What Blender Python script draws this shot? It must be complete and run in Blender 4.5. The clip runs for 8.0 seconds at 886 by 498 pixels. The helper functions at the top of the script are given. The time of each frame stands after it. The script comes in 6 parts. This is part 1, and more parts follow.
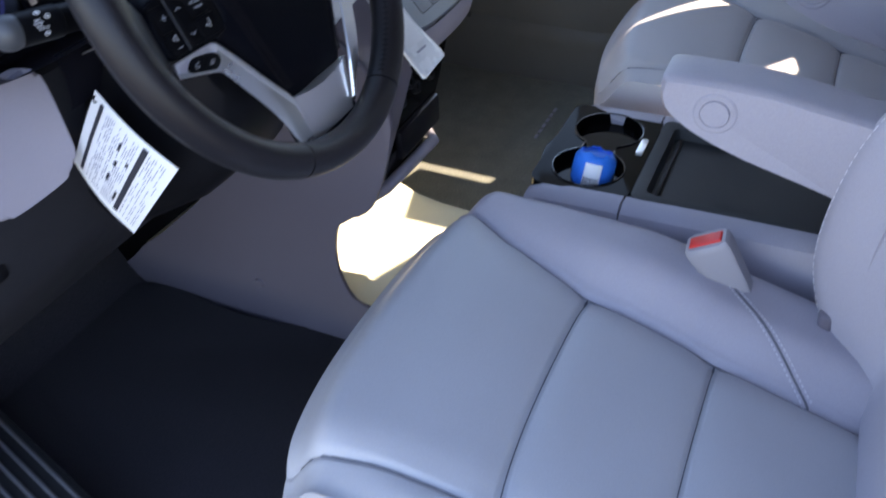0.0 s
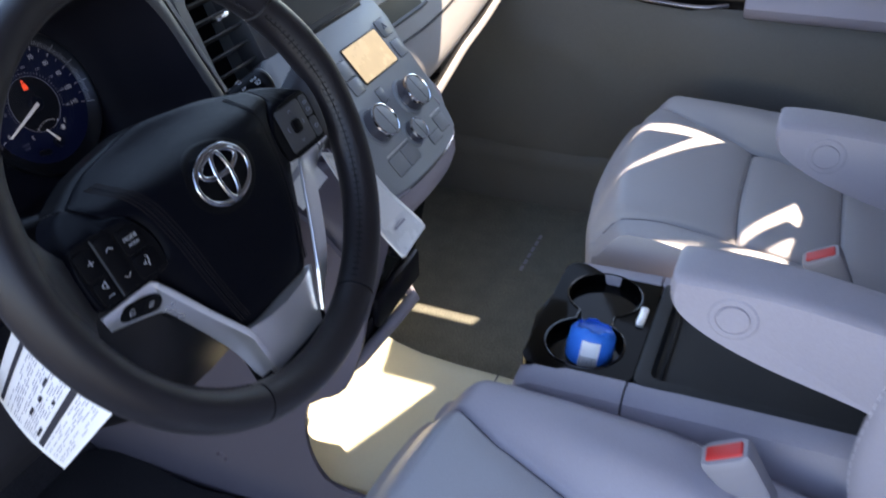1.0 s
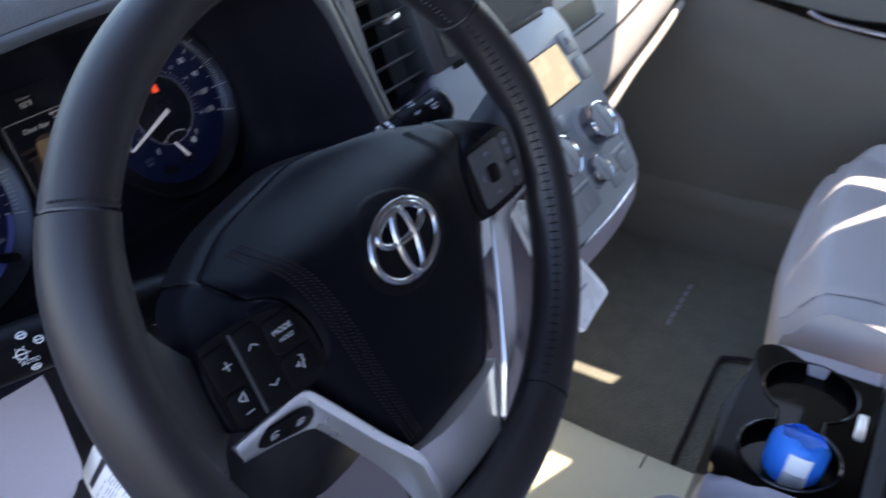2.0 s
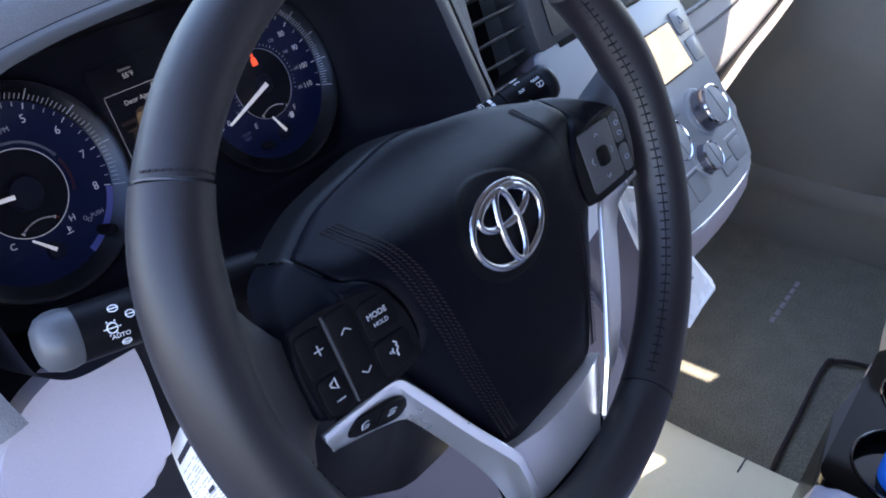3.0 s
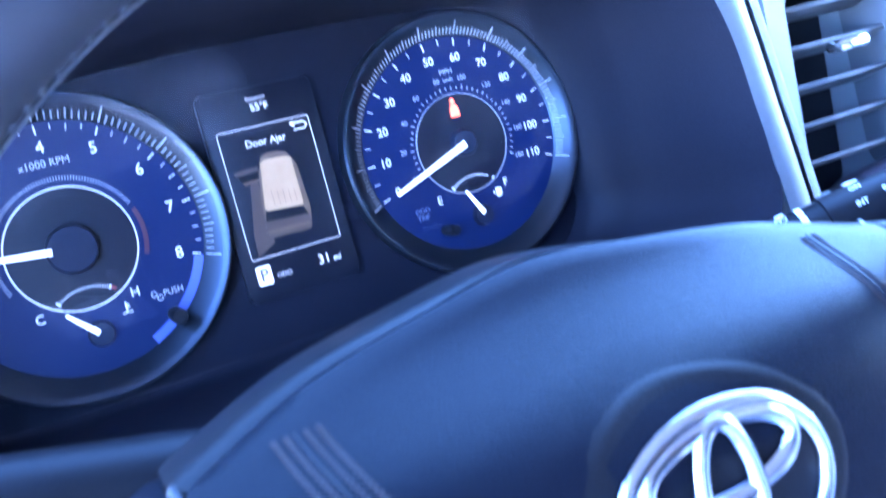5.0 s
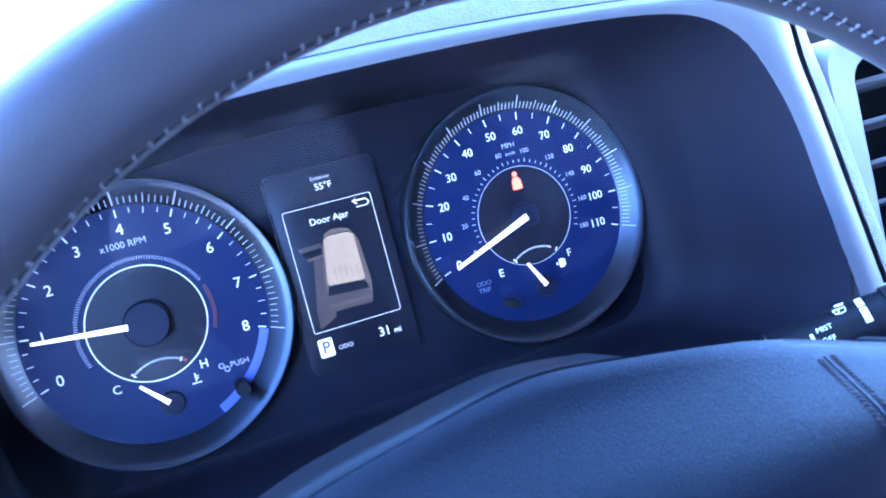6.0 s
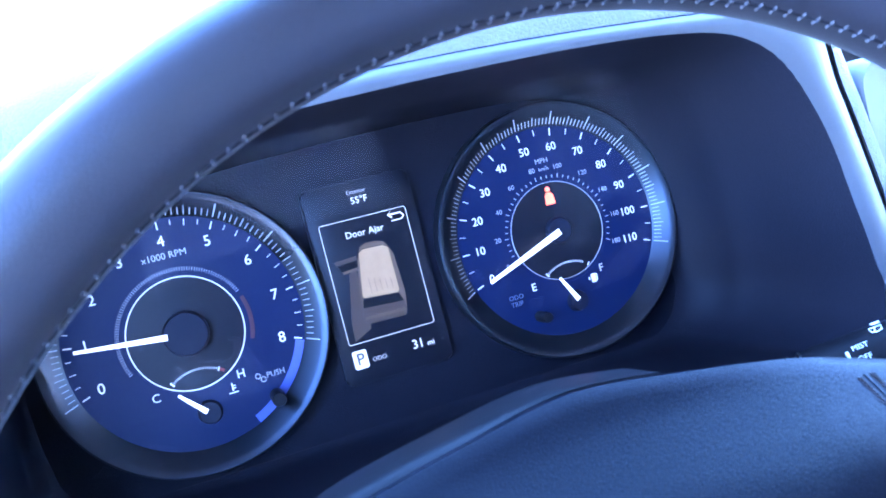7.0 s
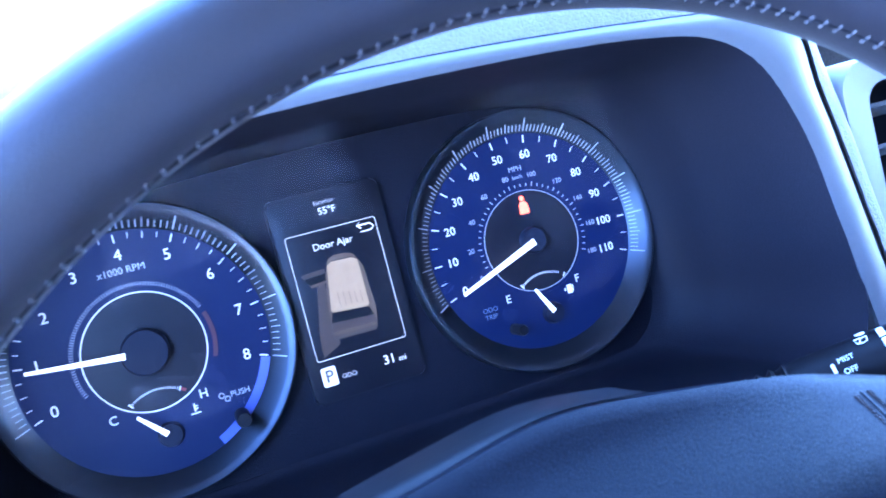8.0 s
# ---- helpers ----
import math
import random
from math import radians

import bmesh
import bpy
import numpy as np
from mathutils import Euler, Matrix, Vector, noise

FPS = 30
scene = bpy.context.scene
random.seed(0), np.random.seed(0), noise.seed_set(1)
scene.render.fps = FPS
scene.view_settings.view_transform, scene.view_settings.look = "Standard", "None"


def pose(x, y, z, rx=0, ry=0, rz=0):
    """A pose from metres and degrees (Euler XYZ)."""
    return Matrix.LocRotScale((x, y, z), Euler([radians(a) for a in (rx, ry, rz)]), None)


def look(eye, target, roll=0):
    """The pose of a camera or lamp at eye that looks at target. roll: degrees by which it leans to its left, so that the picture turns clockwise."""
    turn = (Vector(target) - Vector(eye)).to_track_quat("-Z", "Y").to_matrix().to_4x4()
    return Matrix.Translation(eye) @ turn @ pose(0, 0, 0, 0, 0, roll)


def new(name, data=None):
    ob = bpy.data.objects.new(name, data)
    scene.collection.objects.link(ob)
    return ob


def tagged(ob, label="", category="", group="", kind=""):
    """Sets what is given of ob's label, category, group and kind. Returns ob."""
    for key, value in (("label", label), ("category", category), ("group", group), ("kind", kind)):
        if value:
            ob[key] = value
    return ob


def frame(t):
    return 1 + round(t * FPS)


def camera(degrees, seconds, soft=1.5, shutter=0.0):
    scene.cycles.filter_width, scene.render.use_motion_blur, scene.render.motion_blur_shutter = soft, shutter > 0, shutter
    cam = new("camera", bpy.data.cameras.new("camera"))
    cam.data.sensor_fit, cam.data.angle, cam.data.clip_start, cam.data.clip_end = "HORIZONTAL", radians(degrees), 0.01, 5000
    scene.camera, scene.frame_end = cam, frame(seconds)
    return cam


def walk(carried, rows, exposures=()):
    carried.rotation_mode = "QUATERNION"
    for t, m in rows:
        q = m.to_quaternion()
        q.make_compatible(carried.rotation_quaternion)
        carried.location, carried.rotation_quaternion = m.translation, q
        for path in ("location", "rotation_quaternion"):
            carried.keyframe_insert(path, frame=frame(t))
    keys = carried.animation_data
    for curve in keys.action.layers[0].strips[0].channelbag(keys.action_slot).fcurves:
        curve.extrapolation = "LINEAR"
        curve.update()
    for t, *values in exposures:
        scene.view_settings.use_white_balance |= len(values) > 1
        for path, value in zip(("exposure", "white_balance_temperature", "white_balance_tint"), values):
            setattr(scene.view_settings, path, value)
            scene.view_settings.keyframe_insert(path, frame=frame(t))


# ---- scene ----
cam = camera(54.1, 8.0, soft=1.7, shutter=0.4)
cam.data.dof.use_dof = True
cam.data.dof.focus_distance, cam.data.dof.aperture_fstop = 0.56, 30.0
PATH = [
    (0, (-1.022, -0.441, 0.918), (0.407, 0.243, -0.304), -2.1),
    (0.5, (-0.946, -0.422, 0.944), (0.536, 0.225, -0.232), -1.7),
    (1, (-0.871, -0.371, 0.963), (0.663, 0.301, -0.13), -1.5),
    (1.5, (-0.791, -0.273, 0.945), (0.744, 0.411, -0.139), -1.3),
    (2, (-0.748, -0.217, 0.915), (0.698, 0.636, -0.173), 0.4),
    (2.2, (-0.735, -0.205, 0.905), (0.626, 0.729, -0.225), -1.8),
    (3.3, (-0.731, -0.194, 0.896), (0.572, 0.851, -0.203), -1.5),
    (3.5, (-0.715, -0.187, 0.881), (0.57, 0.888, -0.211), -1.8),
    (4, (-0.668, -0.165, 0.824), (0.507, 1.022, -0.276), -2.3),
    (4.2, (-0.644, -0.153, 0.797), (0.479, 1.103, -0.28), -3.5),
    (4.5, (-0.602, -0.134, 0.79), (0.411, 1.233, -0.262), -4.4),
    (4.7, (-0.57, -0.114, 0.792), (0.359, 1.33, -0.233), -3.9),
    (4.9, (-0.541, -0.101, 0.799), (0.292, 1.448, -0.154), -4.2),
    (5, (-0.532, -0.096, 0.803), (0.269, 1.486, -0.122), -4.5),
    (5.1, (-0.525, -0.091, 0.805), (0.254, 1.515, -0.097), -4.9),
    (5.2, (-0.521, -0.088, 0.807), (0.241, 1.535, -0.08), -4.9),
    (6.3, (-0.4952, -0.1097, 0.8285), (0.0036, 1.5396, 0.0278), -8.62),
    (6.5, (-0.5012, -0.1087, 0.8265), (0.0139, 1.5408, 0.0366), -7.92),
    (7, (-0.5045, -0.1076, 0.8296), (-0.0107, 1.5539, 0.0514), -8.1),
    (7.5, (-0.5018, -0.1045, 0.8296), (-0.0058, 1.5579, 0.0548), -8.18),
    (8, (-0.5012, -0.0932, 0.8249), (0.06, 1.5506, 0.0548), -7.6),
]
EXPOSURES = [(0.0, 2.66, 7450, 21), (1.0, 2.68, 7600, 22), (2.0, 2.86, 7300, 22), (3.5, 3.54, 6700, 25), (4.0, 3.42, 6250, 25), (4.5, 4.62, 5300, 26), (5.0, 6.32, 4650, 26), (6.5, 6.06, 4730, 25), (8.0, 6.06, 4720, 25)]
walk(cam, [(t, look(eye, target, roll)) for t, eye, target, roll in PATH], EXPOSURES)

# ---- light ----
SUN_WAY = Vector((1.0, -0.30, 1.15)).normalized()
world = bpy.data.worlds.new("sky")
world.use_nodes = True
scene.world = world
_nt = world.node_tree
_sky = _nt.nodes.new("ShaderNodeTexSky")
_sky.sky_type = "NISHITA"
_sky.sun_disc = False
_sky.dust_density, _sky.ozone_density = 0.3, 3.0
_sky.sun_elevation = math.asin(SUN_WAY.z)
_sky.sun_rotation = math.atan2(SUN_WAY.x, SUN_WAY.y)
_nt.links.new(_sky.outputs[0], _nt.nodes["Background"].inputs[0])
_nt.nodes["Background"].inputs[1].default_value = 0.15
_sun = bpy.data.lights.new("sun", "SUN")
_sun.energy, _sun.angle, _sun.color = 2.6, radians(0.53), (1.0, 0.93, 0.78)
sun = new("sun", _sun)
sun.matrix_world = Matrix.Translation((3, -1, 4)) @ SUN_WAY.to_track_quat("Z", "Y").to_matrix().to_4x4()


# ---- materials ----
def material(name, color, rough=0.5, metal=0.0, grain=0.0, grain_scale=600.0, blotch=0.12, blotch_scale=9.0, bump=0.0,
             coat=0.0, sheen=0.0, pores=0.0, emit=None, emit_strength=0.0, spec=0.5, vary=0.0):
    m = bpy.data.materials.new(name)
    m.use_nodes = True
    nt = m.node_tree
    b = nt.nodes["Principled BSDF"]
    b.inputs["Roughness"].default_value = rough
    b.inputs["Metallic"].default_value = metal
    b.inputs["Specular IOR Level"].default_value = spec
    b.inputs["Coat Weight"].default_value = coat
    b.inputs["Sheen Weight"].default_value = sheen
    tc = nt.nodes.new("ShaderNodeTexCoord")
    col = nt.nodes.new("ShaderNodeMix")
    col.data_type = "RGBA"
    c = Vector(color)
    col.inputs[6].default_value = (*(c * (1 - blotch)), 1)
    col.inputs[7].default_value = (*(c * (1 + blotch)), 1)
    n1 = nt.nodes.new("ShaderNodeTexNoise")
    n1.inputs["Scale"].default_value = blotch_scale
    n1.inputs["Detail"].default_value = 6
    nt.links.new(tc.outputs["Object"], n1.inputs["Vector"])
    nt.links.new(n1.outputs["Fac"], col.inputs[0])
    last = col.outputs[2]
    n2 = nt.nodes.new("ShaderNodeTexNoise")
    n2.inputs["Scale"].default_value = grain_scale
    n2.inputs["Detail"].default_value = 3
    nt.links.new(tc.outputs["Object"], n2.inputs["Vector"])
    if grain:
        mul = nt.nodes.new("ShaderNodeMix")
        mul.data_type, mul.blend_type = "RGBA", "MULTIPLY"
        mul.inputs[0].default_value = 1.0
        ramp = nt.nodes.new("ShaderNodeMapRange")
        ramp.inputs[1].default_value, ramp.inputs[2].default_value = 0.3, 0.7
        ramp.inputs[3].default_value, ramp.inputs[4].default_value = 1 - grain, 1 + grain
        nt.links.new(n2.outputs["Fac"], ramp.inputs[0])
        nt.links.new(last, mul.inputs[6])
        nt.links.new(ramp.outputs[0], mul.inputs[7])
        last = mul.outputs[2]
    if vary:
        oi = nt.nodes.new("ShaderNodeObjectInfo")
        hv = nt.nodes.new("ShaderNodeHueSaturation")
        mr = nt.nodes.new("ShaderNodeMapRange")
        mr.inputs[3].default_value, mr.inputs[4].default_value = 1 - vary, 1 + vary
        nt.links.new(oi.outputs["Random"], mr.inputs[0])
        nt.links.new(mr.outputs[0], hv.inputs["Value"])
        nt.links.new(last, hv.inputs["Color"])
        last = hv.outputs["Color"]
    nt.links.new(last, b.inputs["Base Color"])
    rr = nt.nodes.new("ShaderNodeMapRange")
    rr.inputs[1].default_value, rr.inputs[2].default_value = 0.3, 0.7
    rr.inputs[3].default_value, rr.inputs[4].default_value = max(rough - 0.06, 0.02), min(rough + 0.08, 1)
    nt.links.new(n1.outputs["Fac"], rr.inputs[0])
    nt.links.new(rr.outputs[0], b.inputs["Roughness"])
    if bump or pores:
        bp = nt.nodes.new("ShaderNodeBump")
        bp.inputs["Strength"].default_value = bump or 0.3
        bp.inputs["Distance"].default_value = 0.0006
        if pores:
            v = nt.nodes.new("ShaderNodeTexVoronoi")
            v.feature = "DISTANCE_TO_EDGE"
            v.inputs["Scale"].default_value = pores
            warp = nt.nodes.new("ShaderNodeVectorMath")
            warp.operation = "MULTIPLY_ADD"
            warp.inputs[1].default_value = (0.002, 0.002, 0.002)
            nt.links.new(n2.outputs["Color"], warp.inputs[0])
            nt.links.new(tc.outputs["Object"], warp.inputs[2])
            nt.links.new(warp.outputs[0], v.inputs["Vector"])
            mr2 = nt.nodes.new("ShaderNodeMapRange")
            mr2.inputs[1].default_value, mr2.inputs[2].default_value = 0.0, 0.22
            nt.links.new(v.outputs["Distance"], mr2.inputs[0])
            nt.links.new(mr2.outputs[0], bp.inputs["Height"])
        else:
            nt.links.new(n2.outputs["Fac"], bp.inputs["Height"])
        nt.links.new(bp.outputs[0], b.inputs["Normal"])
    if emit:
        b.inputs["Emission Color"].default_value = (*emit, 1)
        b.inputs["Emission Strength"].default_value = emit_strength
    return m


def glass_material(name, color=(1, 1, 1), rough=0.0, least=0.035):
    """Thin clear pane: mostly lets light straight through, with a gloss."""
    m = bpy.data.materials.new(name)
    m.use_nodes = True
    nt = m.node_tree
    out = nt.nodes["Material Output"]
    tr = nt.nodes.new("ShaderNodeBsdfTransparent")
    tr.inputs[0].default_value = (*color, 1)
    gl = nt.nodes.new("ShaderNodeBsdfGlossy")
    gl.inputs["Roughness"].default_value = rough
    mix = nt.nodes.new("ShaderNodeMixShader")
    lw = nt.nodes.new("ShaderNodeLayerWeight")
    lw.inputs["Blend"].default_value = 0.5
    pw = nt.nodes.new("ShaderNodeMath")
    pw.operation, pw.inputs[1].default_value = "POWER", 5.0
    mr = nt.nodes.new("ShaderNodeMapRange")
    mr.inputs[3].default_value, mr.inputs[4].default_value = least, 0.9
    nt.links.new(lw.outputs["Facing"], pw.inputs[0])
    nt.links.new(pw.outputs[0], mr.inputs[0])
    nt.links.new(mr.outputs[0], mix.inputs[0])
    nt.links.new(tr.outputs[0], mix.inputs[1])
    nt.links.new(gl.outputs[0], mix.inputs[2])
    nt.links.new(mix.outputs[0], out.inputs[0])
    return m


LEATHER = material("grey leather", (0.405, 0.40, 0.42), 0.42, grain=0.05, grain_scale=900, blotch=0.05, pores=520, bump=0.22)
LEATHER_SIDE = material("grey vinyl", (0.362, 0.337, 0.378), 0.5, grain=0.06, grain_scale=800, blotch=0.06, pores=600, bump=0.2)
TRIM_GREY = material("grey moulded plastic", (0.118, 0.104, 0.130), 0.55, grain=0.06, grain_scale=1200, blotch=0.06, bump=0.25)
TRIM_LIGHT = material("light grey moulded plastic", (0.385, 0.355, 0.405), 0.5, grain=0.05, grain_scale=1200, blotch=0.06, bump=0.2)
BEIGE = material("pale beige tunnel vinyl", (0.78, 0.765, 0.58), 0.6, grain=0.08, grain_scale=1000, blotch=0.08, bump=0.3)
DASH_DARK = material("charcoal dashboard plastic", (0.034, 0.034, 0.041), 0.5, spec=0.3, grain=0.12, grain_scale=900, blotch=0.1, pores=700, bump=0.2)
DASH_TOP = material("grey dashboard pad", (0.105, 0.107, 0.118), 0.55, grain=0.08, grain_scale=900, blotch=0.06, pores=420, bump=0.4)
BLACK_MATT = material("black plastic", (0.008, 0.008, 0.010), 0.42, spec=0.16, grain=0.1, grain_scale=900, blotch=0.1, bump=0.15)
BLACK_GLOSS = material("gloss black panel", (0.005, 0.0045, 0.0045), 0.08, blotch=0.2, spec=0.07)
WHEEL_LEATHER = material("black steering wheel leather", (0.0095, 0.0082, 0.0108), 0.40, spec=0.42, sheen=0.04, grain=0.1, grain_scale=900, blotch=0.12, pores=1000, bump=0.12)
COVER = material("black airbag cover", (0.0030, 0.0034, 0.0058), 0.36, spec=0.045, grain=0.10, grain_scale=900, blotch=0.08, pores=900, bump=0.16)
STITCH = material("dim brown thread", (0.017, 0.013, 0.014), 0.7, spec=0.2, grain=0.2, grain_scale=3000)
STALK = material("black stalk plastic", (0.004, 0.004, 0.005), 0.42, spec=0.08, grain=0.1, grain_scale=900, blotch=0.1, bump=0.15)
STITCH_DARK = material("dark thread", (0.012, 0.011, 0.014), 0.7, spec=0.2, grain=0.2, grain_scale=3000)
SEAT_STITCH = material("pale thread", (0.64, 0.62, 0.66), 0.7, grain=0.15, grain_scale=3000)
SEAM = material("dark seam", (0.10, 0.10, 0.115), 0.8, grain=0.1)
CHROME = material("chrome", (0.82, 0.83, 0.86), 0.08, metal=1.0, blotch=0.02)
# chrome dimmed in its colour, standing for dark reflections the surroundings lack
EMBLEM = material("chrome dimmed for dark reflections", (0.42, 0.43, 0.46), 0.07, metal=1.0, blotch=0.05)
RIM_THREAD = material("pale rim thread", (0.045, 0.045, 0.052), 0.7, spec=0.2, grain=0.2, grain_scale=3000)
KNOB_SIDE = material("dark chrome knob side", (0.30, 0.285, 0.32), 0.16, metal=1.0, blotch=0.04)
SATIN = material("satin silver", (0.86, 0.86, 0.87), 0.31, metal=0.88, grain=0.04, grain_scale=2500, blotch=0.05)
SILVER_TRIM = material("silver painted trim", (0.078, 0.081, 0.088), 0.42, metal=0.2, spec=0.3, grain=0.05, grain_scale=2500, blotch=0.05)
TRAY = material("dark grey tray rubber", (0.024, 0.026, 0.028), 0.55, spec=0.3, grain=0.12, grain_scale=900, bump=0.25)
STACK_GREY = material("slate grey control panel", (0.30, 0.325, 0.34), 0.45, metal=0.1, grain=0.06, grain_scale=1800, blotch=0.06)
BUTTON = material("dark key plastic", (0.0035, 0.0035, 0.0045), 0.4, spec=0.08, grain=0.08, grain_scale=1500)
CARPET = material("black carpet", (0.017, 0.0145, 0.019), 0.95, grain=0.6, grain_scale=520, blotch=0.45, blotch_scale=20, bump=1.0, sheen=0.06)
MAT_GREY = material("dark grey floor mat", (0.175, 0.178, 0.145), 0.95, grain=0.5, grain_scale=420, blotch=0.34, blotch_scale=26, bump=1.0, sheen=0.15)
DOOR_DARK = material("charcoal door vinyl", (0.115, 0.114, 0.106), 0.6, grain=0.16, grain_scale=900, blotch=0.2, blotch_scale=7, bump=0.35)
WHITE_MARK = material("white printed mark", (0.62, 0.62, 0.64), 0.5, emit=(0.9, 0.95, 1.0), emit_strength=0.012)
WHITE_PAINT = material("white key legend", (0.75, 0.75, 0.76), 0.5)
KEY_LEGEND = material("grey-white key legend", (0.42, 0.42, 0.44), 0.5)
MID_MARK = material("soft printed mark", (0.34, 0.35, 0.40), 0.5, emit=(0.9, 0.95, 1.0), emit_strength=0.0045)
RED_INK = material("red printed mark", (0.22, 0.02, 0.02), 0.5)
DIAL_HUB = material("dark needle hub", (0.012, 0.013, 0.024), 0.5, spec=0.15, blotch=0.1)
DIM_MARK = material("dim printed mark", (0.16, 0.18, 0.24), 0.5)
DIAL_BLUE = material("blue lit dial", (0.006, 0.009, 0.034), 0.4, spec=0.2, blotch=0.15, blotch_scale=30, emit=(0.008, 0.022, 0.13), emit_strength=0.0038)
DIAL_DARK = material("dark dial centre", (0.007, 0.007, 0.012), 0.35, spec=0.3, blotch=0.2)
RED_LAMP = material("lit red lamp", (0.5, 0.03, 0.01), 0.5, emit=(1.0, 0.10, 0.04), emit_strength=0.12)
ORANGE_MARK = material("red band", (0.055, 0.008, 0.014), 0.5)
NEEDLE = material("white needle", (0.80, 0.80, 0.80), 0.4, emit=(0.9, 0.95, 1.0), emit_strength=0.03)
SCREEN_BLACK = material("dark display", (0.007, 0.007, 0.011), 0.35, spec=0.3, blotch=0.2)
SCREEN_WHITE = material("lit display white", (0.3, 0.3, 0.3), 0.5, emit=(0.9, 0.95, 1.0), emit_strength=0.022)
SCREEN_DIM = material("lit display grey", (0.1, 0.1, 0.1), 0.5, emit=(0.5, 0.55, 0.65), emit_strength=0.025)
SCREEN_CAR = material("lit display beige", (0.10, 0.08, 0.05), 0.5, blotch=0.35, blotch_scale=120, emit=(0.70, 0.50, 0.26), emit_strength=0.013)
SCREEN_CAR_DARK = material("lit display brown", (0.03, 0.024, 0.016), 0.5, blotch=0.4, blotch_scale=120, emit=(0.24, 0.16, 0.09), emit_strength=0.009)
AMBER = material("amber radio display", (0.75, 0.60, 0.36), 0.25, blotch=0.18, blotch_scale=40, emit=(0.95, 0.74, 0.42), emit_strength=0.10)
SCREEN_CAR_SHADE = material("lit display dark brown", (0.02, 0.015, 0.012), 0.5, blotch=0.3, blotch_scale=120, emit=(0.12, 0.08, 0.05), emit_strength=0.008)
LAVENDER = material("lavender dial arc", (0.10, 0.11, 0.34), 0.5)
STACK_KEY = material("grey key plastic", (0.26, 0.28, 0.295), 0.4, grain=0.06, grain_scale=1500)
PAPER = material("white paper", (0.88, 0.87, 0.87), 0.6, grain=0.03, grain_scale=900, blotch=0.03)
INK = material("black ink", (0.03, 0.03, 0.04), 0.6)
INK_GREY = material("grey ink", (0.32, 0.32, 0.38), 0.6)
PLASTIC_FILM = material("cloudy plastic sleeve", (0.92, 0.93, 0.94), 0.25, blotch=0.12, blotch_scale=30, coat=0.3)
BLUE_CUP = material("blue label", (0.004, 0.19, 0.72), 0.4, blotch=0.12, blotch_scale=40)
RED_PLASTIC = material("red release key", (0.62, 0.02, 0.015), 0.35, blotch=0.06)
BUCKLE_GREY = material("grey buckle plastic", (0.29, 0.275, 0.30), 0.5, grain=0.05, grain_scale=1400)
HEADLINER = material("grey headliner cloth", (0.36, 0.35, 0.34), 0.95, grain=0.15, grain_scale=900, bump=0.4)
PAINT = material("car paint", (0.35, 0.36, 0.38), 0.3, coat=0.5, blotch=0.04)
ASPHALT = material("grey asphalt", (0.12, 0.117, 0.112), 0.9, grain=0.25, grain_scale=160, blotch=0.2, blotch_scale=1.2, bump=0.4)
RUBBER = material("black ribbed rubber", (0.02, 0.02, 0.022), 0.5, grain=0.1)
RIB_METAL = material("scuffed metal rib", (0.22, 0.22, 0.24), 0.4, metal=0.6, grain=0.1)
BEZEL = material("satin grey bezel", (0.035, 0.039, 0.048), 0.30, metal=0.85, blotch=0.05)
GLASS = glass_material("window glass", (0.86, 0.94, 0.90))
LENS = glass_material("clear cluster lens", (0.97, 0.97, 0.98), 0.0, 0.012)
GLOVE = material("pale grey glove box plastic", (0.47, 0.465, 0.46), 0.5, grain=0.05, grain_scale=1200, blotch=0.06, bump=0.2)
DECK_GLOSS = material("gloss black deck", (0.001, 0.001, 0.0012), 0.04, blotch=0.1, spec=0.04)
EDGE_GLOSS = material("gloss black rolled edge", (0.003, 0.003, 0.0035), 0.10, spec=0.6, blotch=0.05)
WELL = material("black well lining", (0.0012, 0.0012, 0.0015), 0.5, spec=0.03, grain=0.1)
PAD_GREY = material("dark grey key plastic", (0.055, 0.057, 0.062), 0.45, spec=0.3, grain=0.06, grain_scale=1800)
VENT_GREY = material("grey vent frame plastic", (0.16, 0.165, 0.172), 0.45, spec=0.35, grain=0.06, grain_scale=1800)
SLAT_GREY = material("charcoal vent slat", (0.055, 0.057, 0.06), 0.45, grain=0.08, grain_scale=1200)
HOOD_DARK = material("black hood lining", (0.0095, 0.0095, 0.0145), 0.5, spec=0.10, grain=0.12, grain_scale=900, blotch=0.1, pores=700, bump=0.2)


# ---- mesh helpers ----
def finish(name, bm, mat, parent=None, label="", m=None, sharp=38):
    if m is not None:
        bm.transform(m)
    bmesh.ops.recalc_face_normals(bm, faces=bm.faces)
    me = bpy.data.meshes.new(name)
    bm.to_mesh(me)
    bm.free()
    for p in me.polygons:
        p.use_smooth = True
    me.set_sharp_from_angle(angle=radians(sharp))
    me.materials.append(mat)
    ob = new(name, me)
    if parent is not None:
        ob.parent = parent
    if label:
        ob["label"] = label
    return ob


def part(name, bm, mat, parent, label="", m=None, sharp=38):
    return finish(name, bm, mat, parent, label, m, sharp)


def thing(name, label, category, group="", kind=""):
    return tagged(new(name), label, category, group, kind)


def single(name, bm, mat, label, category, group="", kind="", m=None, sharp=38):
    return tagged(finish(name, bm, mat, None, "", m, sharp), label, category, group, kind)


def box(x0, x1, y0, y1, z0, z1, bev=0.0, seg=2):
    bm = bmesh.new()
    bmesh.ops.create_cube(bm, size=1)
    bm.transform(Matrix.Translation(((x0 + x1) / 2, (y0 + y1) / 2, (z0 + z1) / 2)) @ Matrix.Diagonal((x1 - x0, y1 - y0, z1 - z0, 1)))
    if bev:
        bmesh.ops.bevel(bm, geom=bm.edges[:], offset=bev, segments=seg, profile=0.5, affect="EDGES")
    return bm


